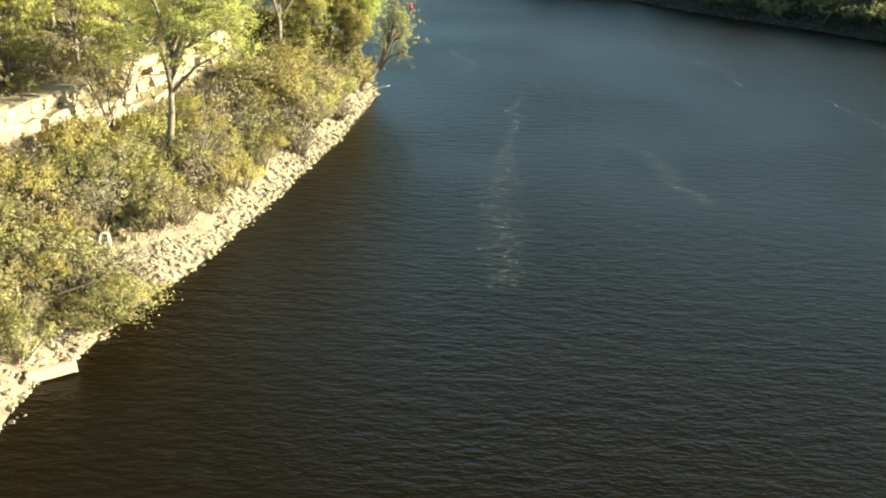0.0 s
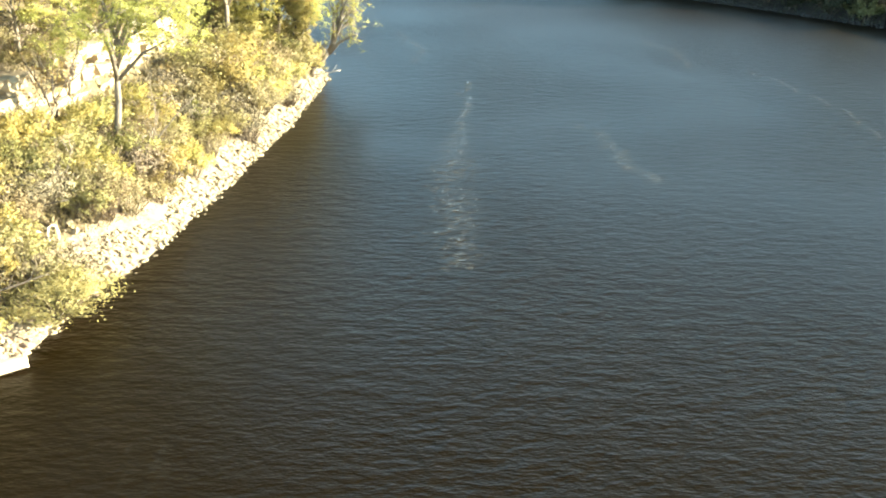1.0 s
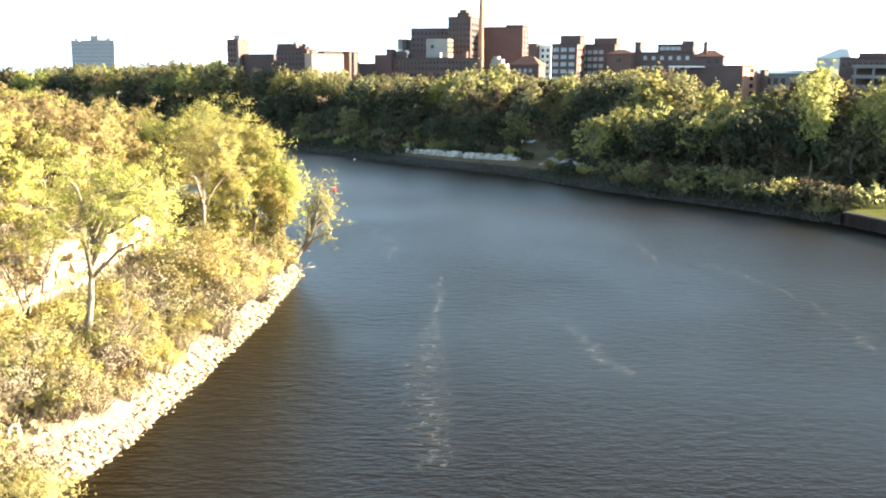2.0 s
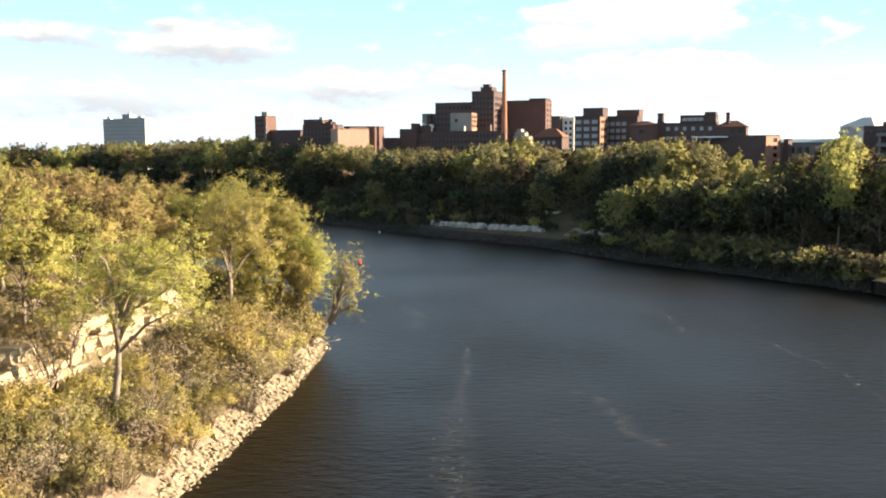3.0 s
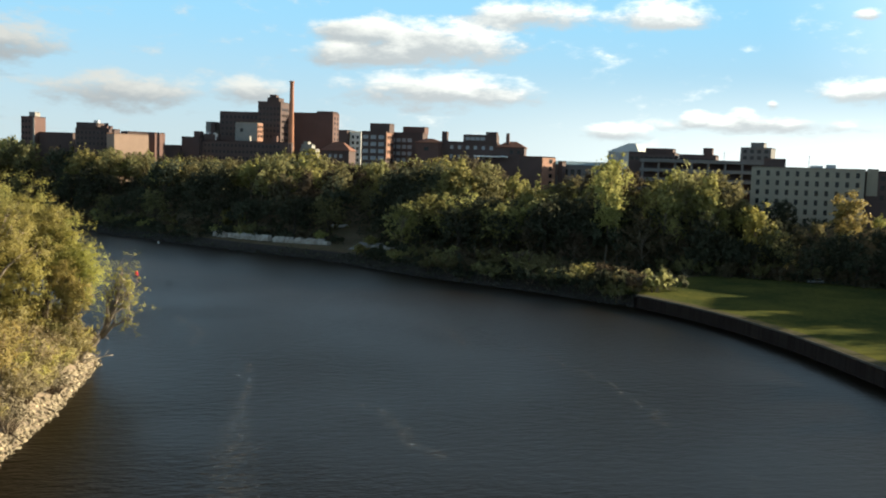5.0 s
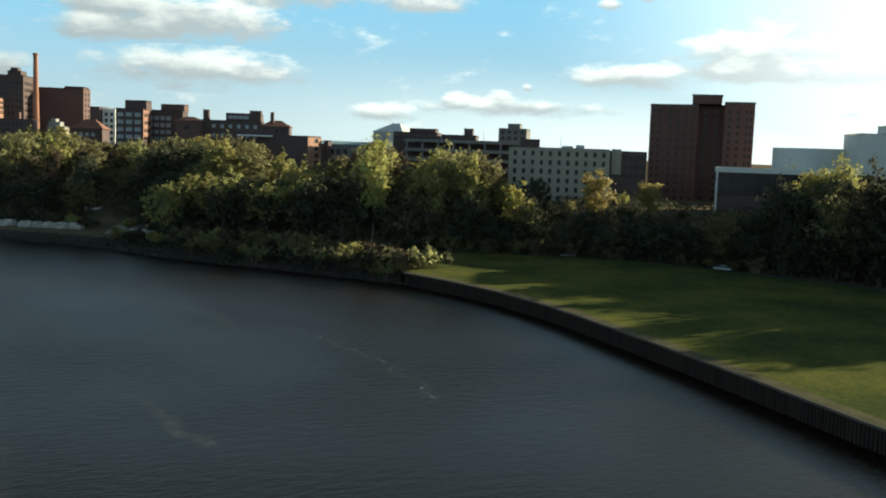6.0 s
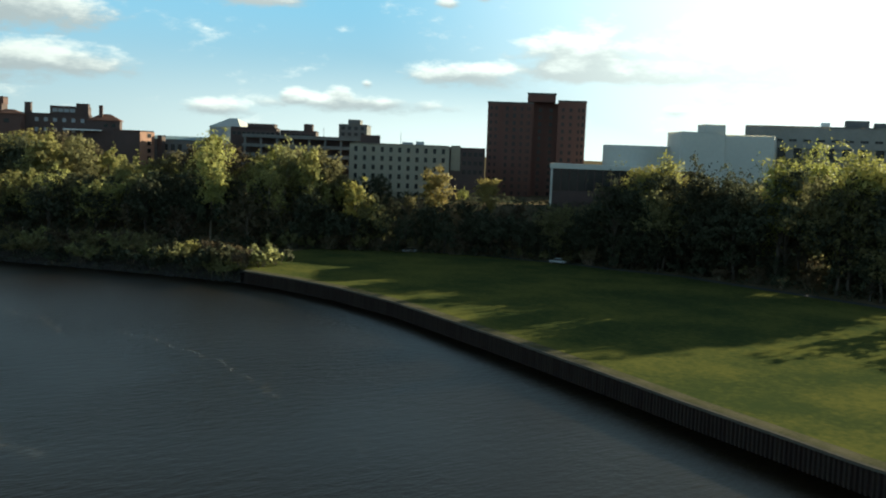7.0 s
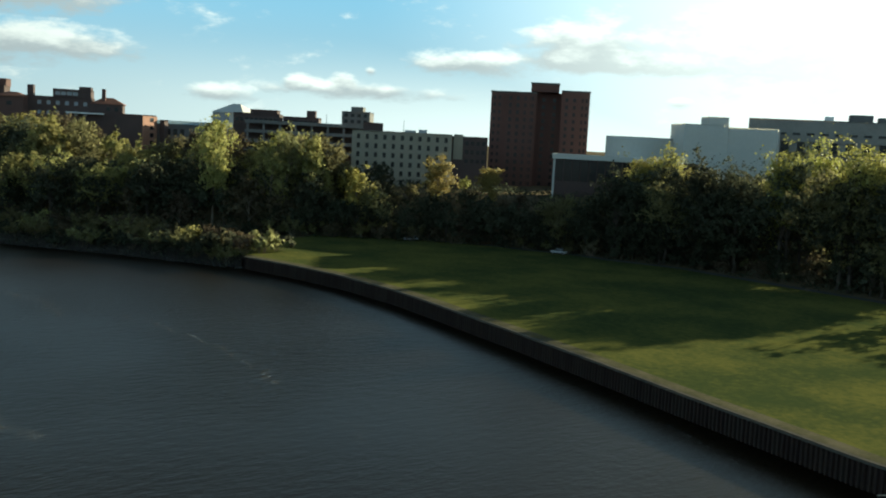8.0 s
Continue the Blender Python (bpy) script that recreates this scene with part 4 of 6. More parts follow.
def spreading_tree(name, seed, height, spread, fork, leaf_mat, bark, leaves, leaf, label, limbs=8, subs=5, tips=3, lean=(0, 0), sides=7, fine=True, cluster=0.055, low=-0.1, thick=0.019, stout=1.0, clear=-1.0):
    """A clear trunk to a fork, limbs that open like a vase, and leaves round the ends of their branches."""
    rng = np.random.default_rng(seed)
    root = tagged(new(name), label, "tree")
    verts, faces, centres, radii = [], [], [], []
    r0 = height * thick
    crotch = np.array([lean[0] * 0.5, lean[1] * 0.5, height * fork])
    bend = rng.normal(size=3) * height * 0.012
    tube(verts, faces, [(0, 0, -0.6), (0.06 * lean[0] + bend[0], 0.06 * lean[1] + bend[1], height * fork * 0.35), crotch * 0.75 + np.array([0, 0, 0.0]) + bend * 0.5, crotch],
         [r0 * 1.35, r0, r0 * 0.88, r0 * 0.78], sides)
    middle = np.array([lean[0], lean[1], height * (fork + 0.42 * (1 - fork))])
    rise = height - middle[2]
    leader = np.array([lean[0] * 1.1, lean[1] * 1.1, height * (fork + 0.62 * (1 - fork))]) + rng.normal(size=3) * height * 0.02
    tube(verts, faces, [crotch, (crotch + leader) / 2 + rng.normal(size=3) * height * 0.015, leader], [r0 * 0.76, r0 * 0.5, r0 * 0.2], sides)
    for i in range(limbs):
        around = 2 * math.pi * (i * 0.382 * 2.618 / 1.618 + 0.1 * rng.normal())
        tilt = low + (1.25 - low) * ((i + 0.5) / limbs) ** 0.9 + 0.12 * rng.normal()
        reach = rng.uniform(0.78, 1.05)
        end = middle + np.array([spread * math.cos(around) * math.cos(tilt), spread * math.sin(around) * math.cos(tilt), rise * math.sin(tilt)]) * reach * 0.82
        origin = crotch + (leader - crotch) * min(0.8, max(0.0, 0.75 * (i + rng.uniform(-0.8, 0.6)) / limbs))
        out = end - origin
        knee = origin + out * 0.42 + np.array([-out[0] * 0.10, -out[1] * 0.10, height * 0.035]) + rng.normal(size=3) * height * 0.014
        elbow = origin + out * 0.74 + np.array([0, 0, height * 0.02]) + rng.normal(size=3) * height * 0.014
        w = r0 * rng.uniform(0.38, 0.56) * stout
        line = [origin - np.array([0, 0, height * 0.03 * rng.random()]), knee, elbow, end]
        tube(verts, faces, line, [w, w * 0.68, w * 0.42, w * 0.16], max(3, sides - 2))
        for j in range(subs):
            k = rng.uniform(0.9, 3.0)
            lo = min(2, int(k))
            start = line[lo] + (line[lo + 1] - line[lo]) * (k - lo)
            tip = end + rng.normal(size=3) * np.array([spread, spread, rise * 0.8]) * 0.24 + (start - end) * 0.35
            tip[2] = min(tip[2], height * 1.01)
            mid = (start + tip) / 2 + rng.normal(size=3) * height * 0.012
            if fine or j < 2:
                tube(verts, faces, [start, mid, tip], [w * 0.28, w * 0.17, w * 0.05], 4 if fine else 3)
            for q in range(tips):
                away = tip + rng.normal(size=3) * height * 0.050
                if fine:
                    tube(verts, faces, [mid + (tip - mid) * rng.random(), away], [w * 0.09, w * 0.03], 3)
                if away[2] < height * (fork + clear):
                    continue
                centres.append(away)
                radii.append(height * cluster * rng.uniform(0.6, 1.5))
            if mid[2] > height * (fork + clear):
                centres.append(mid)
                radii.append(height * cluster * rng.uniform(0.5, 0.9))
    child("trunk", mesh_from("trunk", verts, faces, bark, smooth=True), root)
    if leaves:
        child("crown", leaf_mesh("crown", *leaf_cards(rng, np.array(centres), np.array(radii), leaves, leaf, 0.7), leaf_mat), root)
    return root


def shrub(name, seed, height, spread, leaf_mat, leaves, leaf, label, twigs=30, twig_mat=TWIG, sliver=1.0):
    """Many thin stems from one foot, with small leaves along their upper half."""
    rng = np.random.default_rng(seed)
    root = tagged(new(name), label, "shrub")
    verts, faces, centres, radii = [(0.0, 0.0, -0.4)], [], [], []
    for i in range(twigs):
        around, out = rng.random() * 6.283, spread * rng.random() ** 0.6
        tip = np.array([out * math.cos(around), out * math.sin(around), height * rng.uniform(0.55, 1.0) * (1 - 0.35 * (out / spread) ** 2)])
        foot = np.array([tip[0] * 0.12, tip[1] * 0.12, -0.3])
        mid = (foot + tip) / 2 + np.array([0, 0, 0.12 * height]) + rng.normal(size=3) * height * 0.05
        ring = len(verts)
        tube(verts, faces, [foot, mid, tip], [height * 0.013, height * 0.008, height * 0.002], 3)
        faces[-2] = (0, ring, ring + 1)
        faces += [(0, ring + 1, ring + 2), (0, ring + 2, ring)]
        for k in (0.55, 0.8, 1.0):
            centres.append(mid + (tip - mid) * k)
            radii.append(height * rng.uniform(0.10, 0.20))
    child("twigwork", mesh_from("twigwork", verts, faces, twig_mat), root)
    if leaves:
        v, f, n = leaf_cards(rng, np.array(centres), np.array(radii), leaves, leaf, 0.8, sliver)
        v[:, 2] = np.maximum(v[:, 2], 0.05)
        child("crown", leaf_mesh("crown", v, f, n, leaf_mat), root)
    return root


def stand(ob, x, y, scale=1.0, turn=0.0, sink=0.1, tall=1.0):
    """Put the first one of a kind in its place."""
    ob.matrix_basis = pose(x, y, gz(x, y) - sink, 0, 0, turn) @ Matrix.Diagonal((scale, scale, scale * tall, 1))
    return ob


# how high the woods across the river stand: bearing from the bridge, and rise of the crown line over eye level, in degrees
CROWN_LINE = [(-25, 0.3), (-22.5, 0.3), (-16.7, 0.35), (-14.9, 0.45), (-12.4, 0.6), (-9.8, 0.65), (-9.0, 0.9), (-7.9, 0.65), (-6.6, 0.9), (-5.2, 0.35), (-2.6, 0.3), (-0.9, 0.0), (0.8, 0.05),
              (2.8, -0.15), (4.8, 0.45), (6.1, 0.85), (7.5, 0.3), (9.5, -0.2), (10.8, 0.2), (13.4, 0.3), (15.4, 0.4), (17.2, 0.4), (18.6, 0.0), (19.6, -0.4), (21.4, -0.85), (22.4, -0.45), (23.5, 0.15),
              (25.0, 0.7), (25.7, 0.3), (26.3, -0.5), (27.6, -0.15), (28.9, 0.3), (30.2, -0.15), (31.9, -0.4), (32.8, -1.8), (35.3, -2.3), (36.6, -2.0), (38.3, -0.7), (39.3, -0.7), (40.2, -1.7), (41.5, -1.5),
              (42.3, -2.4), (44.1, -2.7), (45.4, -2.0), (47.3, -1.25), (48.9, -0.5), (50.2, 0.1), (51.8, 0.0), (53.1, -0.85), (54.7, -0.9), (55.9, -0.25), (57.0, 0.55), (58.5, 0.85), (60, 0.5), (61.5, 0.4), (64, 0.8)]


def skyline(x, y):
    return EYE_Z + math.hypot(x, y) * math.tan(radians(np.interp(math.degrees(math.atan2(x, y)), [c[0] for c in CROWN_LINE], [c[1] for c in CROWN_LINE])))


def crown_top(x, y):
    az = math.degrees(math.atan2(x, y))
    near = az > 33  # crowns behind the lawn look wider
    side = 2.4 if near else 1.4
    rise = np.interp([az - side, az, az + side], [c[0] for c in CROWN_LINE], [c[1] for c in CROWN_LINE])
    low = 0.8 if near else 0.45
    return EYE_Z + math.hypot(x, y) * math.tan(radians((1 - low) * rise[1] + low * min(rise) - 0.3 * near))


def plant(kinds, spots, group, rng, low=0.85, high=1.15, line=None, tight=(0.7, 1.0)):
    """Copies of the kinds at the spots; the first of every kind is the original itself."""
    used = set()
    if not spots:
        return
    zs = ground_z(np.array([s[0] for s in spots]), np.array([s[1] for s in spots]))
    for (x, y, k), z in zip(spots, zs):
        ob = kinds[k % len(kinds)]
        s = rng.uniform(low, high)
        if line:
            room = (crown_top(x, y) - z) / line[k % len(kinds)]
            s = min(room * (1.03 - 0.36 * rng.random() ** 1.6), 1.65) if z > 11 else min(s, room * rng.uniform(*tight))
            if s < 0.3:
                continue
        m = pose(x, y, z - 0.15, 0, 0, rng.uniform(0, 360))
        if ob.name not in used:
            used.add(ob.name)
            ob.matrix_basis = m
            made = ob
        else:
            made = copy_thing(ob, m)
        made.scale = (s, s, s * rng.uniform(0.93, 1.05))
        tagged(made, group=group)


def scatter(rng, x0, x1, y0, y1, gap, accept, tries=20000, limit=2000):
    """Random spots with a least distance between them."""
    cells, out = {}, []
    xs, ys = rng.uniform(x0, x1, tries), rng.uniform(y0, y1, tries)
    keep = accept(xs, ys)
    for x, y in zip(xs[keep], ys[keep]):
        g = gap
        cx, cy = int(x // g), int(y // g)
        if any((x - px) ** 2 + (y - py) ** 2 < g * g for i in (-1, 0, 1) for j in (-1, 0, 1) for px, py in cells.get((cx + i, cy + j), ())):
            continue
        cells.setdefault((cx, cy), []).append((x, y))
        out.append((float(x), float(y)))
        if len(out) >= limit:
            break
    return out


rng = np.random.default_rng(7)

# trees that stand out on the near bank
t = spreading_tree("cottonwood_tree", 17, 21.5, 9.6, 0.38, LEAF_LIME, BARK, 30000, 0.098, "tall yellow-green cottonwood on the bank below the cliff", 11, 6, 4, (1.8, 0.8), 9, low=0.05, thick=0.018, stout=1.4, clear=0.14)
stand(t, -31.9, 100.6)
t = spreading_tree("cottonwood_tree", 23, 21.5, 8.0, 0.36, LEAF_LIME, BARK, 32000, 0.11, "yellow-green cottonwood with pale forked trunk on the slope", 10, 6, 4, (0.8, 0.6), 8, low=-0.1, stout=1.35, clear=0.12)
stand(t, -29.3, 153.5)
t = spreading_tree("leaning_tree", 31, 16.5, 2.8, 0.26, LEAF_LIME, BARK, 3800, 0.12, "thin yellow-green tree leaning out over the water", 9, 5, 3, (6.0, 0.4), 7, low=-0.7, thick=0.027, stout=1.6, cluster=0.046)
stand(t, -16.7, 158.8)
t = tree("bare_tree", 41, 10.0, 2.6, LEAF_RUST, BARK, 120, 0.2, "nearly bare thin tree with forked stems near the riprap", 14, 0.25, (4.0, 0.5), 2, 1.0, 5, 6)
stand(t, -28.9, 100.0)
t = tree("bare_tree", 43, 6.5, 2.2, LEAF_RUST, BARK, 100, 0.2, "small bare tree with a bent stem on the slope", 12, 0.3, (1.8, -0.4), 1, 1.0, 5, 6)
stand(t, -33.4, 88.0)
t = tree("bare_tree", 45, 11.0, 3.0, LEAF_RUST, BARK_DARK, 300, 0.2, "bare dark tree in front of the pale cliff", 16, 0.3, (-0.8, 0.4), 2, 1.0, 5, 6)
stand(t, -38.6, 103.5)
t = tree("bare_tree", 46, 10.0, 3.0, LEAF_RUST, BARK_DARK, 260, 0.2, "bare dark tree with crossing limbs below the cliff", 16, 0.25, (1.4, 0.0), 2, 1.0, 5, 6)
stand(t, -40.2, 111.5)

for i, (x, y, top, w, mat, bark) in enumerate((
        (-39.5, 172.0, 28.0, 6.6, LEAF_LIME, BARK_DARK), (-31.0, 171.0, 28.8, 7.2, LEAF_LIME, BARK_DARK), (-26.3, 169.0, 26.8, 5.4, LEAF_LIME, BARK), (-23.4, 168.5, 24.8, 4.6, LEAF_LIME, BARK_DARK),
        (-20.6, 167.0, 22.8, 3.8, LEAF_LIME, BARK_DARK), (-18.4, 166.0, 20.0, 2.9, LEAF_LIME, BARK_DARK), (-34.5, 180.0, 28.0, 6.5, LEAF_GOLD, BARK_DARK), (-46.0, 178.0, 28.4, 6.6, LEAF_RUST, BARK_DARK),
        (-53.0, 180.0, 29.0, 6.6, LEAF_RUST, BARK_DARK), (-60.0, 184.0, 28.4, 6.6, LEAF_RUST, BARK_DARK), (-66.5, 189.0, 30.2, 6.6, LEAF_LIME, BARK), (-74.0, 191.0, 31.2, 6.6, LEAF_LIME, BARK),
        (-38.5, 163.5, 23.5, 6.0, LEAF_GOLD, BARK_DARK), (-44.0, 160.0, 23.5, 6.0, LEAF_RUST, BARK_DARK), (-26.5, 158.5, 17.5, 4.4, LEAF_GOLD, BARK_DARK), (-19.6, 160.4, 17.0, 2.8, LEAF_GOLD, BARK_DARK))):
    t = spreading_tree("maple_tree", 300 + i, top - gz(x, y), w, 0.24 + 0.05 * (i % 3), mat, bark, 28000 if w > 4.5 else 15000, 0.115,
                       "full golden-green tree near the point of the bank" if mat is not LEAF_RUST else "thinning rust-brown tree near the point of the bank", 9, 6, 4, (0.8, 0.4), 7, low=-0.45)
    stand(t, x, y)

# woods on the near bank
NEAR_KINDS = [
    spreading_tree("cottonwood_tree", 51, 14.5, 5.6, 0.26, LEAF_LIME, BARK, 8000, 0.175, "yellow-green broadleaf tree on the near bluff", 8, 5, 3, (0.6, 0), 6, low=-0.5),
    spreading_tree("maple_tree", 52, 13.5, 5.2, 0.24, LEAF_GOLD, BARK_DARK, 8000, 0.175, "golden broadleaf tree on the near bluff", 8, 5, 3, (0, 0.5), 6, low=-0.5),
    spreading_tree("elm_tree", 53, 14.0, 5.8, 0.22, LEAF_OLIVE, BARK_DARK, 8000, 0.175, "olive green broadleaf tree on the near bluff", 8, 5, 3, (-0.5, 0), 6, low=-0.5),
    spreading_tree("ash_tree", 54, 13.0, 5.0, 0.24, LEAF_RUST, BARK, 8000, 0.175, "thinning rust-brown tree on the near bluff", 9, 5, 4, (0.3, 0.3), 6, low=-0.5),
    spreading_tree("cottonwood_tree", 55, 15.5, 4.6, 0.22, LEAF_LIME, BARK, 8000, 0.175, "slim yellow-green tree on the near bluff", 8, 5, 3, (0.4, 0.2), 6, low=-0.5)]


def near_wood(x, y):
    d = left_inland(x, y)
    lane = (np.hypot(x + 54, y - 141) < 6) | (np.hypot(x + 50, y - 130) < 5)
    return (d > 25) & (x > -0.60 * y - 6) & (y > 66) & ~lane


spots = [(x, y, int(rng.choice([3, 3, 3, 3, 1, 0]) if y > 135 and x > -78 else rng.choice([0, 0, 1, 2, 3, 4]))) for x, y in scatter(rng, -125, -30, 66, 240, 6.4, near_wood, 30000, 105)]
plant(NEAR_KINDS, spots, "woods on the near bluff", rng, 0.8, 1.12)

SLOPE_KINDS = [
    shrub("shrub", 61, 3.0, 2.2, BRUSH_KHAKI, 1900, 0.082, "khaki olive leafy shrub on the bank", 44),
    shrub("shrub", 62, 2.8, 2.2, BRUSH_MAUVE, 1500, 0.075, "withered mauve-brown shrub with thin leaves on the bank", 60),
    shrub("shrub", 63, 3.2, 2.0, LEAF_GOLD, 2000, 0.088, "golden leafy shrub on the bank"),
    shrub("shrub", 64, 2.6, 2.3, TWIG, 1300, 0.17, "bare grey-brown twiggy shrub on the bank", 90, TWIG, 0.2)]


def slope(x, y):
    d = left_inland(x, y)
    return (d > 2.7 + 1.0 * np.sin(y * 0.4)) & (d < np.where((y > 98) & (y < 152), 14.5, 19)) & (y > 48) & (np.hypot(x + 30.6, y - 78.6) > 3.8) & (np.hypot(x + 29.6, y - 102) > 2.0) & (np.hypot(x + 31.5, y - 100) > 2.0)


spots = [(x, y, int(rng.choice([0, 0, 0, 1, 1, 1, 2, 2, 3, 3]))) for x, y in scatter(rng, -75, -14, 48, 190, 2.5, slope, 14000, 190)]
plant(SLOPE_KINDS, spots, "shrubs on the bank", rng, 0.9, 1.7)
spots = [(x, y, int(rng.choice([0, 0, 2, 3, 1]))) for x, y in scatter(rng, -55, -24, 50, 100, 2.6, lambda x, y: (left_inland(x, y) > 5.2) & (left_inland(x, y) < 17) & (np.hypot(x + 30.6, y - 78.6) > 4.2), 5000, 46)]
plant([copy_thing(o, Matrix()) for o in SLOPE_KINDS[:4]], spots, "tall shrubs on the bank", rng, 1.2, 1.8)
spots = [(x, y, int(rng.choice([0, 0, 1, 2]))) for x, y in scatter(rng, -45, -14, 128, 196, 2.7, lambda x, y: (left_inland(x, y) > 3.6) & (left_inland(x, y) < np.where(y < 156, 13.5, 20)), 6000, 75)]
plant([copy_thing(o, Matrix()) for o in SLOPE_KINDS[:3]], spots, "tall brush at the point", rng, 1.4, 2.3)
ledge = scatter(rng, -90, -30, 55, 180, 2.6, lambda x, y: (left_inland(x, y) > 22.5) & (left_inland(x, y) < 28), 9000, 44)
plant([copy_thing(SLOPE_KINDS[0], Matrix()), copy_thing(SLOPE_KINDS[1], Matrix()), copy_thing(SLOPE_KINDS[3], Matrix())], [(x, y, i % 3) for i, (x, y) in enumerate(ledge)], "shrubs above the cliff", rng, 1.1, 2.1)
t = shrub("willow_shrub", 71, 4.2, 3.8, BRUSH_PALE, 8500, 0.12, "large pale golden willow shrub hanging over the rocks", 150, sliver=0.5)
stand(t, -28.6, 69.6, 1.45, 0.0, 0.1, 0.66)
t = shrub("willow_shrub", 72, 2.8, 1.8, LEAF_LIME, 1600, 0.14, "bright yellow shrub above the rocks", 40)
stand(t, -27.2, 119.0)
t = shrub("willow_shrub", 73, 3.4, 1.7, LEAF_LIME, 1600, 0.14, "bright lime shrub beside a bare tree", 40)
stand(t, -30.5, 99.0)
t = shrub("twiggy_shrub", 74, 2.6, 2.4, TWIG, 700, 0.14, "bare pale twiggy shrub at the water", 70, TWIG, 0.2)
stand(t, -32.3, 55.8)

# woods across the river
FAR_KINDS = [
    spreading_tree("cottonwood_tree", 81, 14.5, 5.6, 0.18, LEAF_BROWN_OLIVE, BARK_DARK, 2000, 0.385, "olive green tree on the far bluff", 9, 5, 3, (0.4, 0), 5, False, low=-0.5, cluster=0.07),
    spreading_tree("oak_tree", 82, 13.5, 5.8, 0.16, LEAF_SHADE_GREEN, BARK_DARK, 2000, 0.385, "green tree darkened for shade on the far bluff", 9, 5, 3, (0, 0.4), 5, False, low=-0.5, cluster=0.07),
    spreading_tree("elm_tree", 83, 15.5, 5.0, 0.16, LEAF_SHADE_GREEN, BARK_DARK, 2000, 0.385, "tall green tree darkened for shade on the far bluff", 9, 5, 3, (0, 0), 5, False, low=-0.5, cluster=0.07),
    spreading_tree("maple_tree", 84, 13.5, 5.2, 0.2, LEAF_PALE, BARK, 2000, 0.385, "yellow-green tree on the far bluff", 9, 5, 3, (0.5, 0), 5, False, low=-0.5, cluster=0.07),
    spreading_tree("ash_tree", 85, 12.5, 4.8, 0.2, LEAF_BROWN, BARK, 1700, 0.37, "brownish thinning tree on the far bluff", 9, 5, 3, (0, 0), 5, False, low=-0.5, cluster=0.07)]


def light_lane(x, y):
    """Two narrow breaks in the trees that let the low sun onto the lawn."""
    return (np.abs(y - 123 - 0.07 * (x - 125)) < 7.0) | (np.abs(y - 136 - 0.07 * (x - 115)) < 5.0)


def landing(x, y):
    """The open strip of shore with the rock ledges, the landing ramp and the track above it."""
    clear = np.zeros(np.shape(x), bool)
    for x0, y0, x1, y1, reach in ((6.0, 378.0, 48.5, 340.0, 8.0), (47.5, 333.0, 76.0, 312.0, 7.5), (60.0, 328.0, 56.0, 364.0, 3.5)):
        k = np.clip(((x - x0) * (x1 - x0) + (y - y0) * (y1 - y0)) / ((x1 - x0) ** 2 + (y1 - y0) ** 2), 0, 1)
        clear |= np.hypot(x - x0 - k * (x1 - x0), y - y0 - k * (y1 - y0)) < reach
    return clear


def far_wood(x, y):
    d = right_inland(x, y)
    w = lawn_width(y)
    ok = (d > w + 4) & (d < w + 80) & (x > -0.55 * y) & (y > 40) & (y < 720) & (x < 330)
    for bx, by, r in BUILT:
        ok &= np.hypot(x - bx, y - by) > r * 0.72 + 3
    return ok & ~((y < 205) & (d < w + 40)) & ~((y < 104) & (d < w + 90)) & ~light_lane(x, y) & ~landing(x, y)


spots = scatter(rng, -330, 330, 40, 720, 8.4, far_wood, 40000, 420)
spots += [(112.0, 268.0), (119.0, 274.0), (127.0, 270.0), (124.0, 281.0), (133.0, 277.0), (116.0, 285.0), (130.0, 288.0), (140.0, 270.0), (106.0, 278.0)]
# paler leaf colours on high ground for sunlit crowns, darker ones below for shade
high = ground_z(np.array([s[0] for s in spots]), np.array([s[1] for s in spots])) > 11.5
spots = [(x, y, int(rng.choice([0, 0, 0, 3, 3, 3, 3, 1, 4]) if h else rng.choice([1, 1, 1, 1, 2, 2, 2, 2, 4, 0]))) for (x, y), h in zip(spots, high)]
plant(FAR_KINDS, spots, "woods on the far bluff", rng, 0.85, 1.3, (14.5, 13.5, 15.5, 13.5, 12.5))

# the ridge of taller trees in front of the buildings
def ridge(x, y):
    d, w = right_inland(x, y), lawn_width(y)
    ok = (d > w + 55) & (d < w + 92) & (x > -0.50 * y) & (x < 0.33 * y) & (y > 300)
    for bx, by, r in BUILT:
        ok &= np.hypot(x - bx, y - by) > r * 0.5 + 3
    return ok


spots = [(x, y, int(rng.choice([0, 0, 1, 2, 2]))) for x, y in scatter(rng, -260, 160, 300, 700, 7.0, ridge, 20000, 130)]
plant([copy_thing(FAR_KINDS[i], Matrix()) for i in (0, 3, 4)], spots, "woods on the far bluff", rng, 1.0, 1.3, (14.5, 13.5, 12.5))
front = [(d * math.sin(radians(az)), d * math.cos(radians(az)), int(az * 10) % 3) for az, d in ((-10.2, 520), (-9.3, 538), (-8.5, 526), (-7.6, 542), (-6.8, 522), (-5.9, 536), (-5.0, 518), (-4.2, 530), (-3.3, 512), (-2.5, 524), (-1.6, 508), (-0.8, 520), (0.2, 512), (-14, 560), (-15.2, 590), (-15.7, 606), (-14.6, 574), (-15.0, 560), (-16, 580), (-17.1, 592), (-18.2, 600), (-20.4, 600), (-12, 556))]
plant([copy_thing(FAR_KINDS[i], Matrix()) for i in (0, 3, 4)], front, "woods on the far bluff", rng, 1.0, 1.3, (14.5, 13.5, 12.5))

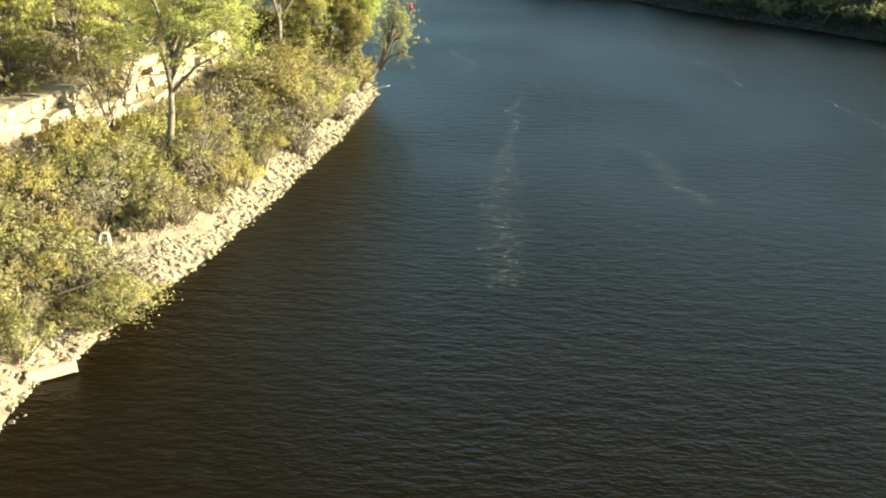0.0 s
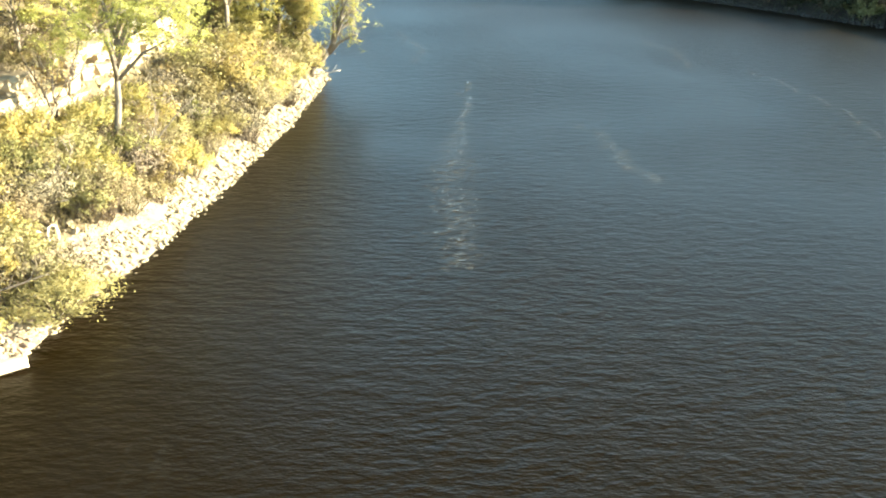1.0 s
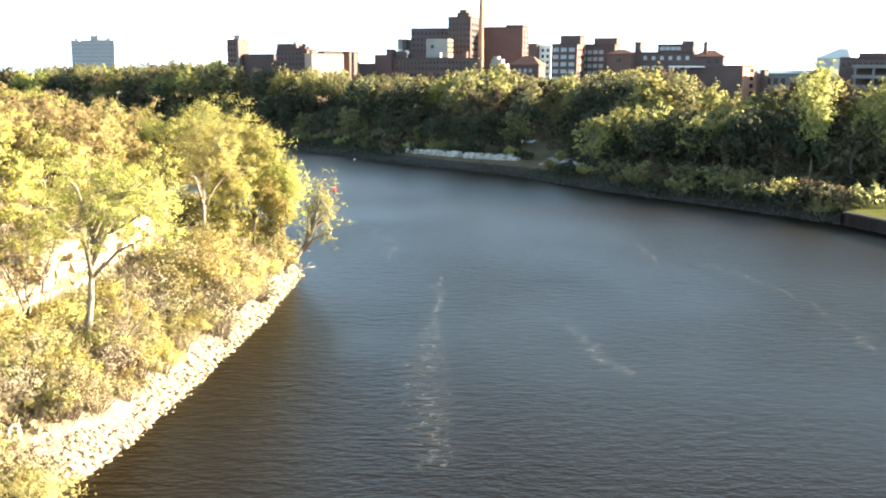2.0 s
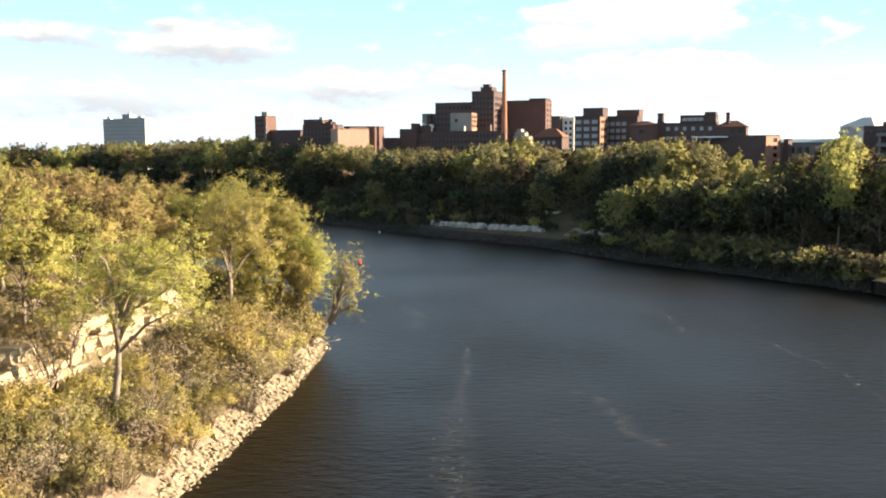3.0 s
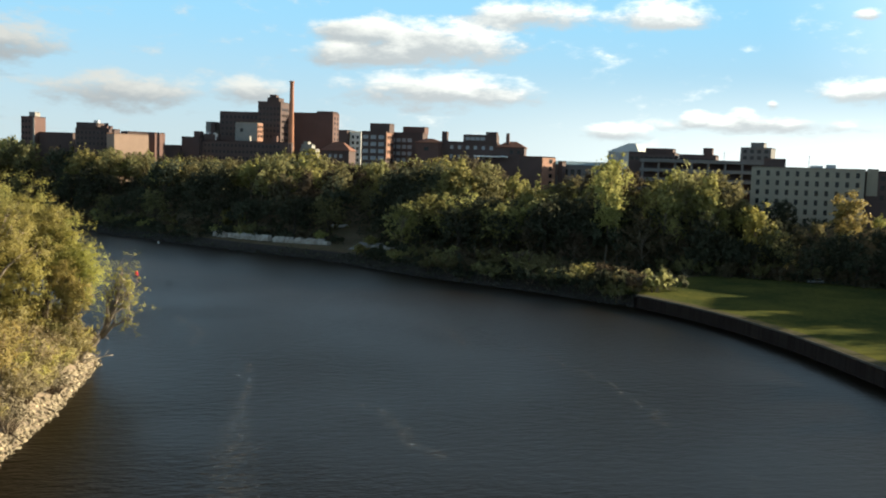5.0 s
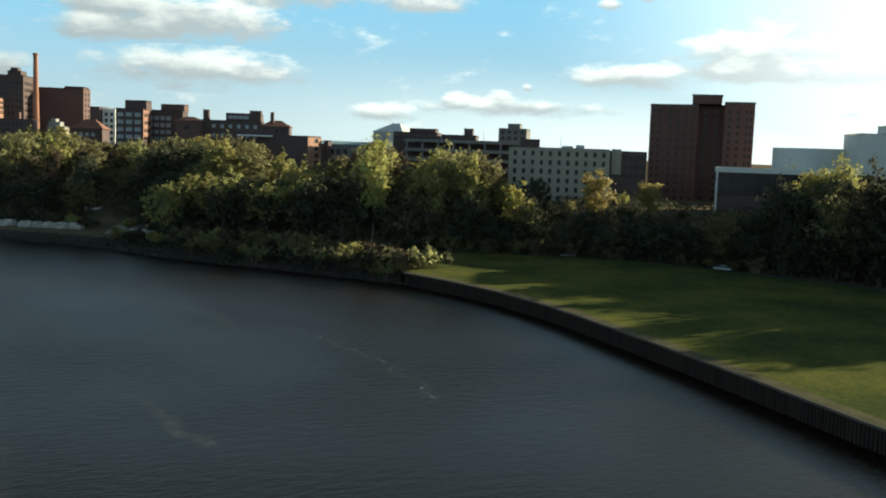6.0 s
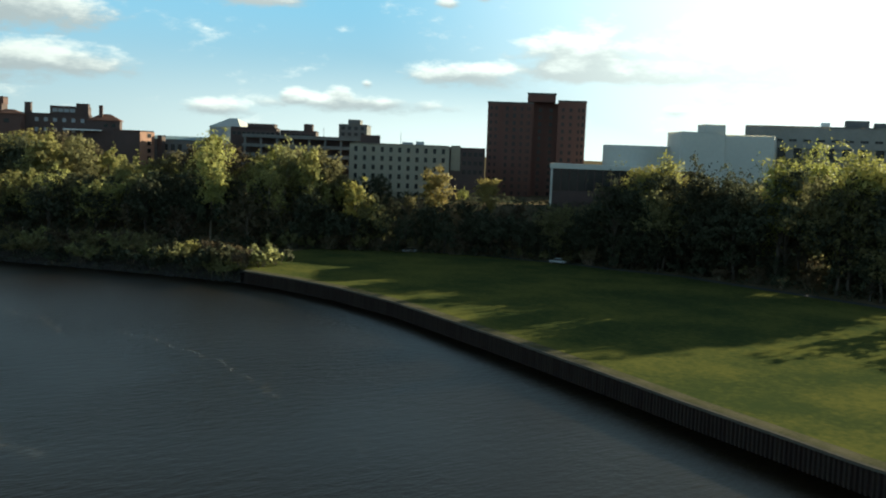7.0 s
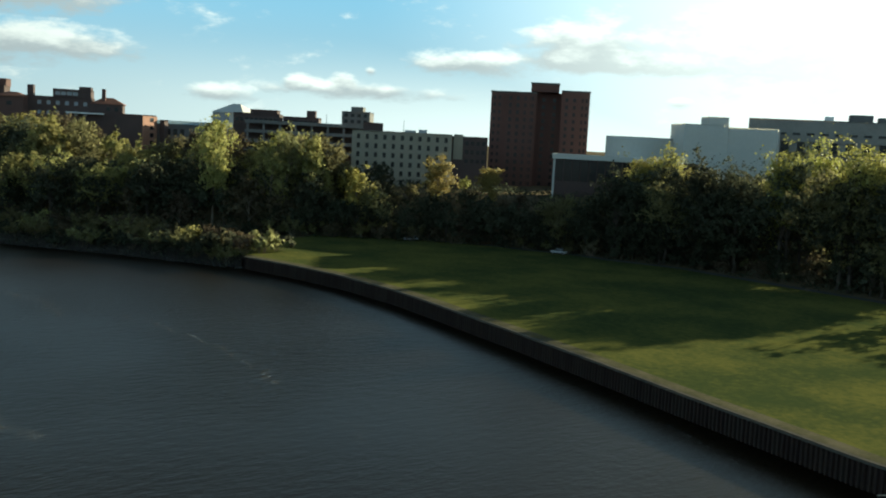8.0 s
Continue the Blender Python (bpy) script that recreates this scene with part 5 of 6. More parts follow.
# tall cottonwoods behind the lawn
TALL_KINDS = [
    spreading_tree("cottonwood_tree", 86, 23.5, 8.2, 0.2, LEAF_LIME, BARK_DARK, 5600, 0.36, "tall spreading yellow-green cottonwood behind the lawn", 12, 6, 3, (0.6, 0), 6, False, low=-0.5, cluster=0.07),
    spreading_tree("cottonwood_tree", 87, 22.0, 8.6, 0.2, LEAF_BROWN_OLIVE, BARK_DARK, 5600, 0.36, "tall spreading olive cottonwood behind the lawn", 12, 6, 3, (-0.6, 0), 6, False, low=-0.5, cluster=0.07),
    spreading_tree("cottonwood_tree", 88, 21.0, 8.4, 0.18, LEAF_SHADE_GREEN, BARK_DARK, 5600, 0.36, "tall green cottonwood darkened for shade behind the lawn", 12, 6, 3, (0, 0.4), 6, False, low=-0.5, cluster=0.07)]


def behind_lawn(x, y):
    d, w = right_inland(x, y), lawn_width(y)
    open_gap = (y > 20) & (y < 106)
    return (d > w + 5) & (d < w + 14) & (y > 20) & (y < 202) & ~open_gap & ~light_lane(x, y)


belt = np.random.default_rng(77)
# row kept to the darker leaf colours, so that it looks shaded
spots = [(x, y, int(belt.choice([1, 2, 2]))) for x, y in scatter(belt, 150, 290, 20, 202, 6.4, behind_lawn, 12000, 60)]
rear = [(x, y, i % 2) for i, (x, y) in enumerate(scatter(belt, 150, 290, 20, 202, 8.0, lambda x, y: (right_inland(x, y) > lawn_width(y) + 15) & (right_inland(x, y) < lawn_width(y) + 38) & ((y < 20) | (y > 106)) & ~light_lane(x, y), 9000, 50))]
# two more out of view, added to throw shadow streaks on the lawn
spots += [(240.0, 58.0, 0), (226.0, 46.0, 1)]
plant(TALL_KINDS, spots, "cottonwoods behind the lawn", belt, 1.15, 1.45, (23.5, 22.0, 21.0), (0.84, 1.06))

for x, y, h, w, mat in ((138.0, 299.0, 21.0, 6.2, LEAF_LIME), (157.0, 290.0, 19.5, 6.4, LEAF_LIME), (163.0, 252.0, 14.0, 6.0, LEAF_LIME), (190.0, 246.5, 17.5, 5.0, LEAF_GOLD),
                         (205.0, 238.0, 15.5, 3.4, LEAF_GOLD), (52.0, 452.0, 17.0, 6.0, LEAF_LIME), (98.0, 380.0, 18.0, 6.5, LEAF_LIME),
                         (139.0, 264.0, 17.0, 6.0, LEAF_PALE), (146.0, 266.0, 18.0, 6.4, LEAF_BROWN_OLIVE), (152.5, 262.0, 18.0, 6.2, LEAF_PALE), (160.0, 262.0, 17.0, 6.2, LEAF_BROWN_OLIVE), (124.0, 272.0, 19.0, 5.5, LEAF_PALE)):
    t = spreading_tree("maple_tree", int(x * 7 + y), h, w, 0.2, mat, BARK, 4200, 0.34, "sunlit golden tree standing out before the far buildings", 9, 6, 3, (0.3, 0), 5, False, low=-0.5, cluster=0.07)
    top = skyline(x, y) + (2.0 if x > 180 else 0.3) - gz(x, y)
    stand(t, x, y, 1.0, 0.0, 0.1, min(1.6, max(0.5, top / h)))

# pale-leaved trees for a sunlit tier; dark-leaved ones added to shade them
shaders = []
for az, el, d, mat in ((12.3, -2.3, 322, LEAF_PALE), (13.2, -2.1, 330, LEAF_BROWN_OLIVE), (14.4, -1.7, 326, LEAF_PALE), (15.7, -1.8, 318, LEAF_PALE), (16.7, -2.2, 312, LEAF_BROWN_OLIVE), (18.2, -2.1, 306, LEAF_PALE),
                       (19.2, -1.95, 312, LEAF_PALE), (20.7, -1.75, 310, LEAF_BROWN_OLIVE), (1.95, -2.9, 402, LEAF_PALE), (2.8, -3.1, 398, LEAF_PALE), (9.2, -1.9, 392, LEAF_BROWN_OLIVE)):
    x, y = d * math.sin(radians(az)), d * math.cos(radians(az))
    h = EYE_Z + d * math.tan(radians(el)) - gz(x, y)
    t = spreading_tree("maple_tree", int(az * 100), h, h * (0.36 if az > 5 else 0.2), 0.2, mat, BARK, 2600, 0.36, "sunlit golden tree halfway down the far bluff", 9, 5, 3, (0.3, 0), 5, False, low=-0.5, cluster=0.07)
    stand(t, x, y)
    if az > 12:
        shaders += [(x + 7.5, y - 1.5, len(shaders)), (x + 14.0, y + 1.0, len(shaders) + 1)]
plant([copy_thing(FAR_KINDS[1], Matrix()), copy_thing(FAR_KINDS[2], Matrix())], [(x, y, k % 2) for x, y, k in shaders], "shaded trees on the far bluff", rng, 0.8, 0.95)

# rounded crowns above the shaded row that catch the sun, brightened by leaf colour
for az, el, d, w in ((49.9, -0.2, 286, 5.6), (51.2, 0.1, 288, 5.2), (52.7, -0.8, 284, 4.2), (57.6, 0.35, 258, 4.6), (59.2, 0.75, 268, 5.4), (61.2, 0.6, 248, 5.4), (62.7, 0.75, 250, 5.2), (64.3, 0.6, 252, 5.6)):
    x, y = d * math.sin(radians(az)), d * math.cos(radians(az))
    h = EYE_Z + d * math.tan(radians(el)) - gz(x, y)
    t = spreading_tree("cottonwood_tree", int(az * 31), h, w, 0.3, LEAF_LIME, BARK_DARK, 5200, 0.34, "sunlit round-crowned cottonwood above the shaded row", 11, 6, 3, (0.4, 0.2), 6, False, low=-0.35, cluster=0.07)
    tagged(t, group="cottonwoods behind the lawn")
    stand(t, x, y)

plant([copy_thing(TALL_KINDS[1], Matrix()), copy_thing(TALL_KINDS[2], Matrix())], rear, "cottonwoods behind the lawn", belt, 0.95, 1.2, (22.0, 21.0), (0.84, 0.98))
plant([copy_thing(o, Matrix()) for o in TALL_KINDS], [(214.0, 108.5, 1), (214.0, 116.5, 2), (223.0, 111.0, 1), (231.0, 114.0, 0)], "cottonwoods behind the lawn", belt, 0.95, 1.15)
# added row in the shade-darkened green, hiding the lower crowns; last six block sun
under = scatter(belt, 120, 250, 106, 262, 5.4, lambda x, y: (right_inland(x, y) > lawn_width(y) + 2.6) & (right_inland(x, y) < lawn_width(y) + 9) & ~light_lane(x, y), 9000, 60)
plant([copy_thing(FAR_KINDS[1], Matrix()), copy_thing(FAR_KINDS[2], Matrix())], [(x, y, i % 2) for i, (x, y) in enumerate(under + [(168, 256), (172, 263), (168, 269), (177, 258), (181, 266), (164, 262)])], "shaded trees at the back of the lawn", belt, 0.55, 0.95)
# unseen slim trees, placed and sized only for their shadows across the lawn
for x, y, h, w in ((208.0, 88.0, 20.5, 5.0), (212.0, 77.0, 20.0, 4.2), (207.0, 69.5, 18.5, 3.4)):
    t = spreading_tree("poplar_tree", int(y), h, w, 0.15, LEAF_PALE, BARK, 2600, 0.40, "slim tree out of view, added to cast a shadow streak on the lawn", 10, 5, 3, (0.2, 0), 5, False, low=-0.7)
    stand(t, x, y)

FAR_SHRUBS = [
    shrub("thicket", 91, 4.2, 2.8, LEAF_BROWN_OLIVE, 700, 0.30, "olive green shrub on the far shore", 14),
    shrub("thicket", 92, 4.4, 2.3, LEAF_BROWN, 900, 0.22, "brown shrub on the far shore", 18),
    shrub("thicket", 93, 3.6, 2.6, LEAF_SHADE_GREEN, 700, 0.30, "green shrub darkened for shade on the far shore", 14),
    shrub("thicket", 94, 4.0, 2.2, LEAF_PALE, 650, 0.28, "golden shrub on the far shore", 14)]


def far_brush(x, y):
    d, w = right_inland(x, y), lawn_width(y)
    return (y > 222) & (d > 3.0) & (d < np.maximum(w + 6, 20)) & (x > -120) & (right_inland(x, y - 6) > 1) & ~((y < 262) & (d > 14) & (d < w - 2)) & ~landing(x, y)


spots = [(x, y, int(rng.choice([0, 1, 2, 2, 2, 1, 0, 3]) if y > 262 or y < 232 or rng.random() < 0.6 else rng.choice([1, 1, 2, 0]))) for x, y in scatter(rng, -120, 190, 222, 560, 5.6, far_brush, 14000, 150)]
plant(FAR_SHRUBS, spots, "brush on the far shore", rng, 0.9, 1.5)


def wall_end_brush(x, y):
    d = right_inland(x, y)
    return (d > 0.6) & (d < 17) & (y > 219) & (y < 300)


spots = [(x, y, int(rng.choice([0, 1, 2, 2, 1]))) for x, y in scatter(rng, 60, 150, 219, 282, 4.4, wall_end_brush, 9000, 48)]
plant([copy_thing(FAR_SHRUBS[i], Matrix()) for i in (0, 1, 2)], spots, "tall brush past the wall's end", rng, 0.8, 1.75)


def lawn_back(x, y):
    d, w = right_inland(x, y), lawn_width(y)
    return (y < 262) & (d > w + 2.2) & (d < w + 14)


spots = [(x, y, i % 3) for i, (x, y) in enumerate(scatter(rng, 120, 240, 40, 262, 5.6, lawn_back, 9000, 70))]
plant([copy_thing(o, Matrix()) for o in FAR_SHRUBS[:3]], spots, "brush behind the lawn", rng, 0.9, 1.4)


def undergrowth(name, label, mats_seed, box, accept, count, size, tall, mat):
    """Low leafy scrub as one mass over a stretch of ground, in uneven hummocks."""
    ur = np.random.default_rng(mats_seed)
    x, y = ur.uniform(box[0], box[1], count * 6), ur.uniform(box[2], box[3], count * 6)
    keep = accept(x, y)
    x, y = x[keep][:count], y[keep][:count]
    n = len(x)
    hum = 0.55 + 0.45 * lumps(x * 2.3, y * 2.3, 5.0)
    z = ground_z(x, y) + tall * hum * ur.random(n) ** 0.6
    c = np.stack([x, y, z], 1)
    out = ur.normal(size=(n, 3)) * 0.5 + np.array([0, 0, 0.8])
    tagged(new(name, leaf_mesh(name, *leaf_sheets(ur, c, out, size), mat)), label, "undergrowth", kind="stuff")


def far_floor(x, y):
    d, w = right_inland(x, y), lawn_width(y)
    return (d > np.where(y > 262, 1.2, w + 1.2)) & (d < w + 75) & (x > -0.5 * y) & ((y > 226) | (d > w + 1.2)) & ~landing(x, y)


undergrowth("undergrowth", "green scrub darkened for shade under the trees across the river", 31, (-260, 300, 40, 640), far_floor, 90000, 0.42, 3.6, LEAF_SHADE_GREEN)
undergrowth("brush", "brown and olive brush along the far shore", 32, (-120, 190, 226, 560), lambda x, y: far_brush(x, y), 40000, 0.28, 3.0, LEAF_SHADE_GREEN)
undergrowth("weeds", "low grey-brown twiggy weeds over the near bank", 33, (-80, -14, 46, 200), lambda x, y: (left_inland(x, y) > 3.3 + 0.9 * np.sin(y * 0.9)) & ((left_inland(x, y) < 16.5) | (left_inland(x, y) > 23)) & (left_inland(x, y) < 27), 60000, 0.10, 1.7, TWIG)
undergrowth("weeds", "low rusty weeds over the near bank", 34, (-80, -14, 46, 200), lambda x, y: (left_inland(x, y) > 6) & ((left_inland(x, y) < 15.5) | (left_inland(x, y) > 24)) & (left_inland(x, y) < 40), 36000, 0.11, 1.6, LEAF_RUST)
undergrowth("weeds", "khaki brush over the near bank", 36, (-80, -14, 46, 200), lambda x, y: (left_inland(x, y) > 3.8 + 0.9 * np.sin(y * 0.7)) & (left_inland(x, y) < np.where((y > 98) & (y < 152), 15.5, 20)) & (np.hypot(x + 30.8, y - 79) > 3.4), 30000, 0.11, 2.4, LEAF_KHAKI)
# the shade at the waterline is in this brush's leaf colour
undergrowth("brush", "brush darkened for shade, overhanging the far waterline", 35, (-120, 112, 219, 560), lambda x, y: (y > 219) & (right_inland(x, y) > -1.0) & (right_inland(x, y) < np.where(landing(x, y), 1.6, 6.0)), 60000, 0.24, 3.4, LEAF_SHADE_GREEN)

# ---------------- banks: rocks, cliff, wall ----------------


def rock_mesh(seed, flat=0.7):
    rr = np.random.default_rng(seed)
    bm = bmesh.new()
    bmesh.ops.create_icosphere(bm, subdivisions=1, radius=0.5)
    for v in bm.verts:
        k = rr.uniform(0.72, 1.2)
        v.co = Vector((v.co.x * k * 1.15, v.co.y * k * 0.9, v.co.z * k * flat))
    for v in bm.verts:  # broken flat faces
        v.co.x, v.co.y = max(-0.46, min(0.46, v.co.x)), max(-0.36, min(0.36, v.co.y))
    return bm_mesh("rock", bm, RIPRAP)


ROCKS = [rock_mesh(100 + i, 0.55 + 0.06 * i) for i in range(7)]
rr = np.random.default_rng(5)
bank = along(LEFT_SHORE, 3, 18, 0.42)
stones = []
for x, y, tx, ty in bank:
    for _ in range(16):
        d = rr.uniform(-0.7 + 0.4 * math.sin(y * 1.1), 2.8 + 0.9 * math.sin(y * 0.4)) if rr.random() < 0.86 else rr.uniform(3, 12)
        o = rr.uniform(-0.5, 0.5)
        px, py = x - ty * d + tx * o, y + tx * d + ty * o
        s = 0.20 + 0.68 * rr.random() ** 2.6
        stones.append((px, py, s))
zs = ground_z(np.array([s[0] for s in stones]), np.array([s[1] for s in stones]))
riprap = tagged(new("riprap"), "sunlit pale limestone riprap along the river bank", "rocks", kind="structure")
loose_v, loose_f, made = [], [], 0
for (x, y, s), z in zip(stones, zs):
    m = pose(x, y, z + 0.12 * s, rr.uniform(-40, 40), rr.uniform(-40, 40), rr.uniform(0, 360)) @ Matrix.Diagonal((s * rr.uniform(0.9, 1.6), s, s * rr.uniform(0.6, 1.1), 1))
    me = ROCKS[int(rr.integers(0, 7))]
    if made < 300 and s > 0.45 and 56 < y < 112:
        child("rock", me, riprap, m)
        made += 1
    else:
        b0 = len(loose_v)
        loose_v += [tuple(m @ v.co) for v in me.vertices]
        loose_f += [tuple(b0 + i for i in p.vertices) for p in me.polygons]
heap = child("loose_rocks", mesh_from("loose_rocks", loose_v, loose_f, RIPRAP), riprap)
tagged(heap, kind="stuff")

# limestone cliff: courses of rock with uneven faces, broken by gullies
cliff = tagged(new("cliff"), "pale sunlit limestone cliff above the wooded bank", "cliff", kind="structure")
cl = along(LEFT_SHORE, 3, 15, 1.0)
cr = np.random.default_rng(9)
levels = [(-0.6, 1.0, 0.9), (1.0, 1.9, 0.35), (1.9, 3.1, 0.6), (3.1, 3.9, 0.15), (3.9, 5.2, 0.3)]
for base_h, top_h, proud in levels:
    i = 0
    while i < len(cl) - 3:
        n = int(cr.integers(1, 6))
        x, y, tx, ty = cl[i]
        gap = math.sin(y * 0.16 + 0.8) + 0.6 * math.sin(y * 0.41)
        tall = top_h
        if gap < -0.75 and base_h > 1.5:
            i += n
            continue
        d = 20.6 - proud - cr.uniform(-0.9, 0.6)
        bm = box_bm((0, n * 1.0 + 0.15, 0, 4.5, base_h, tall + cr.uniform(-0.1, 0.15)))
        bmesh.ops.subdivide_edges(bm, edges=bm.edges[:], cuts=2, use_grid_fill=True)
        for v in bm.verts:
            v.co += Vector((cr.uniform(-0.2, 0.2), cr.uniform(-0.3, 0.3), cr.uniform(-0.13, 0.13)))
        ob = part("rock_course", bm, LIMESTONE, cliff)
        px, py = x - ty * d, y + tx * d
        zz = gz(px, py)
        ob.matrix_basis = Matrix.Translation((px, py, min(zz, 7.8))) @ Matrix.Rotation(math.atan2(ty, tx), 4, "Z")
        i += n

# dry grass between the shrubs, one mass
gr = np.random.default_rng(12)
gs = np.array(scatter(gr, -80, -14, 46, 200, 0.45, lambda x, y: (left_inland(x, y) > 5.0) & (left_inland(x, y) < 21), 30000, 9000))
gzs = ground_z(gs[:, 0], gs[:, 1])
n = len(gs) * 2
foot = np.repeat(np.column_stack([gs, gzs - 0.05]), 2, 0) + np.column_stack([gr.normal(size=(n, 2)) * 0.2, np.zeros(n)])
lean_to = gr.normal(size=(n, 3)) * 0.35 + np.array([0, 0, 0.75])
wide = np.cross(lean_to, gr.normal(size=(n, 3))) * 0.16
tuft = np.stack([foot - wide, foot + wide, foot + lean_to], 1).reshape(-1, 3)
tagged(new("dry_grass", mesh_from("dry_grass", tuft.tolist(), np.arange(n * 3).reshape(-1, 3).tolist(), STRAW)),
       "straw-coloured dry grass and weeds on the bank", "grass", kind="stuff")

# sheet pile wall along the lawn
wall = tagged(new("river_wall"), "dark rusty steel sheet pile wall holding the lawn", "wall", kind="structure")
profile = [(-0.34, 0.0), (-0.22, 0.0), (-0.13, 0.32), (0.13, 0.32), (0.22, 0.0), (0.34, 0.0)]
pv, pf = [], []
for z in (-3.0, 3.05):
    pv += [(x, -y, z) for x, y in profile]
for z in (-3.0, 3.05):
    pv += [(x, -y + 0.10, z) for x, y in profile]
for k in range(5):
    pf += [(k, k + 1, k + 7, k + 6), (k + 13, k + 12, k + 18, k + 19), (k + 6, k + 7, k + 19, k + 18)]
PILE = mesh_from("sheet_pile", pv, pf, STEEL_PILE)
piles = along(RIGHT_SHORE, 1, WALL_END, 0.68)
rest_v, rest_f, made = [], [], 0
for x, y, tx, ty in piles:
    m = Matrix.Translation((x, y, 0.0)) @ Matrix.Rotation(math.atan2(-ty, -tx) + math.pi, 4, "Z")
    if 40 < y and made < 300:
        child("sheet_pile", PILE, wall, m)
        made += 1
    else:
        b0 = len(rest_v)
        rest_v += [tuple(m @ Vector(p)) for p in pv]
        rest_f += [tuple(b0 + i for i in f) for f in pf]
if rest_v:
    tagged(child("far_piles", mesh_from("far_piles", rest_v, rest_f, STEEL_PILE), wall), kind="stuff")
cap_v, cap_f = [], []
st = along(RIGHT_SHORE, 1, WALL_END, 2.0)
for x, y, tx, ty in st:
    px, py = ty, -tx
    drop = 0.0
    for o, h in ((-0.42, 2.95), (-0.42, 3.30), (0.10, 3.33), (0.10, 2.95)):
        cap_v.append((x + px * o, y + py * o, h + drop))
for i in range(len(st) - 1):
    for k in range(4):
        b0, k2 = i * 4 + k, i * 4 + (k + 1) % 4
        cap_f.append((b0, k2, k2 + 4, b0 + 4))
child("cap", mesh_from("cap", cap_v, cap_f, GRAVEL), wall, label="weathered grey-brown cap")
end = child("end_return", mesh_from("end_return", [(107.1, 216.4, -3), (122, 223.5, -3), (122, 223.5, 2.6), (107.1, 216.4, 2.6), (107.0, 216.8, -3), (121.8, 223.9, -3), (121.8, 223.9, 2.6), (107.0, 216.8, 2.6)],
            [(0, 1, 2, 3), (7, 6, 5, 4), (3, 2, 6, 7)], STEEL_PILE), wall)

# pale rock ledges and slabs on the far shore
fr = np.random.default_rng(21)


def ledge_stones(name, label, x0, y0, x1, y1, z0, z1, count):
    ob = tagged(new(name), label, "rocks", group="rock ledges on the far shore")
    for i in range(count):
        k = (i + 0.5) / count
        w = math.hypot(x1 - x0, y1 - y0) / count * fr.uniform(0.8, 1.25)
        h = (z1 - z0) * fr.uniform(0.6, 1.05)
        bm = box_bm((-w / 2, w / 2, -1.2, 1.2, 0, h))
        bmesh.ops.subdivide_edges(bm, edges=bm.edges[:], cuts=1, use_grid_fill=True)
        for v in bm.verts:
            v.co += Vector((fr.uniform(-0.3, 0.3), fr.uniform(-0.5, 0.5), fr.uniform(-0.3, 0.3)))
        p = part("rock", bm, PALE_ROCK, ob)
        p.matrix_basis = Matrix.Translation((x0 + k * (x1 - x0), y0 + k * (y1 - y0) + fr.uniform(-0.5, 0.5), z0)) @ Matrix.Rotation(math.atan2(y1 - y0, x1 - x0) + fr.uniform(-0.1, 0.1), 4, "Z")
    return ob


ledge_stones("rock_ledge", "pale limestone ledge along the far shore", 9.2, 389, 28.6, 366, gz(9.2, 389) + 0.2, gz(9.2, 389) + 2.4, 11)
ledge_stones("rock_ledge", "pale limestone ledge beside a landing ramp", 30.7, 364, 49.4, 349, gz(30.7, 364) - 0.2, gz(30.7, 364) + 2.2, 10)
ledge_stones("rock_ledge", "low pale limestone ledge past the ramp", 62, 332, 74, 327, gz(62, 332) - 0.1, gz(62, 332) + 1.6, 6)
ramp = tagged(new("landing_ramp"), "cracked concrete landing ramp on the far shore", "ramp")
for (x, y, w, d, z, tilt, turn) in ((58.5, 336, 7, 12, 3.4, 14, -40), (64.5, 333, 6, 7, 3.9, 18, -30), (60.5, 324, 6, 5, 2.6, 16, -30)):
    p = part("slab", box_bm((-w / 2, w / 2, -d / 2, d / 2, -0.4, 0.3), bevel=0.1), CONCRETE, ramp)
    p.matrix_basis = pose(x, y, z, tilt, 0, turn)


# ---------------- small things ----------------
def car(name, x, y, z, turn, label, paint, length=4.6, height=1.5, width=1.8):
    ob = tagged(new(name), label, "car")
    ob.matrix_basis = pose(x, y, z, 0, 0, turn)
    L, W = length / 2, width / 2
    part("body", box_bm((-L, L, -W, W, 0.32, height * 0.58), bevel=0.16), paint, ob)
    bm = bmesh.new()
    low = [bm.verts.new(p) for p in ((-L * 0.75, -W * 0.92, height * 0.58), (L * 0.55, -W * 0.92, height * 0.58), (L * 0.55, W * 0.92, height * 0.58), (-L * 0.75, W * 0.92, height * 0.58))]
    top = [bm.verts.new(p) for p in ((-L * 0.55, -W * 0.78, height), (L * 0.25, -W * 0.78, height), (L * 0.25, W * 0.78, height), (-L * 0.55, W * 0.78, height))]
    bm.faces.new(top)
    for i in range(4):
        bm.faces.new((low[i], low[(i + 1) % 4], top[(i + 1) % 4], top[i]))
    part("glasshouse", bm, GLASS, ob, "dark windows")
    part("roof_panel", box_bm((-L * 0.56, L * 0.26, -W * 0.79, W * 0.79, height + 0.004, height + 0.07), bevel=0.02), paint, ob)
    for sx in (-L * 0.62, L * 0.62):
        for sy in (-W, W):
            v, f = [], []
            tube(v, f, [(sx, sy - 0.1, 0.33), (sx, sy + 0.1, 0.33)], [0.33, 0.33], 14)
            wheel = child("wheel", mesh_from("wheel", v, f, TYRE), ob)
            v, f = [], []
            tube(v, f, [(sx, sy - 0.112, 0.33), (sx, sy + 0.112, 0.33)], [0.19, 0.19], 10)
            child("rim", mesh_from("rim", v, f, METAL), wheel)
    return ob


car("car", 195.5, 194.5, 3.74, 120, "white car greyed for shade on the road behind the lawn", GREYED_PAINT)
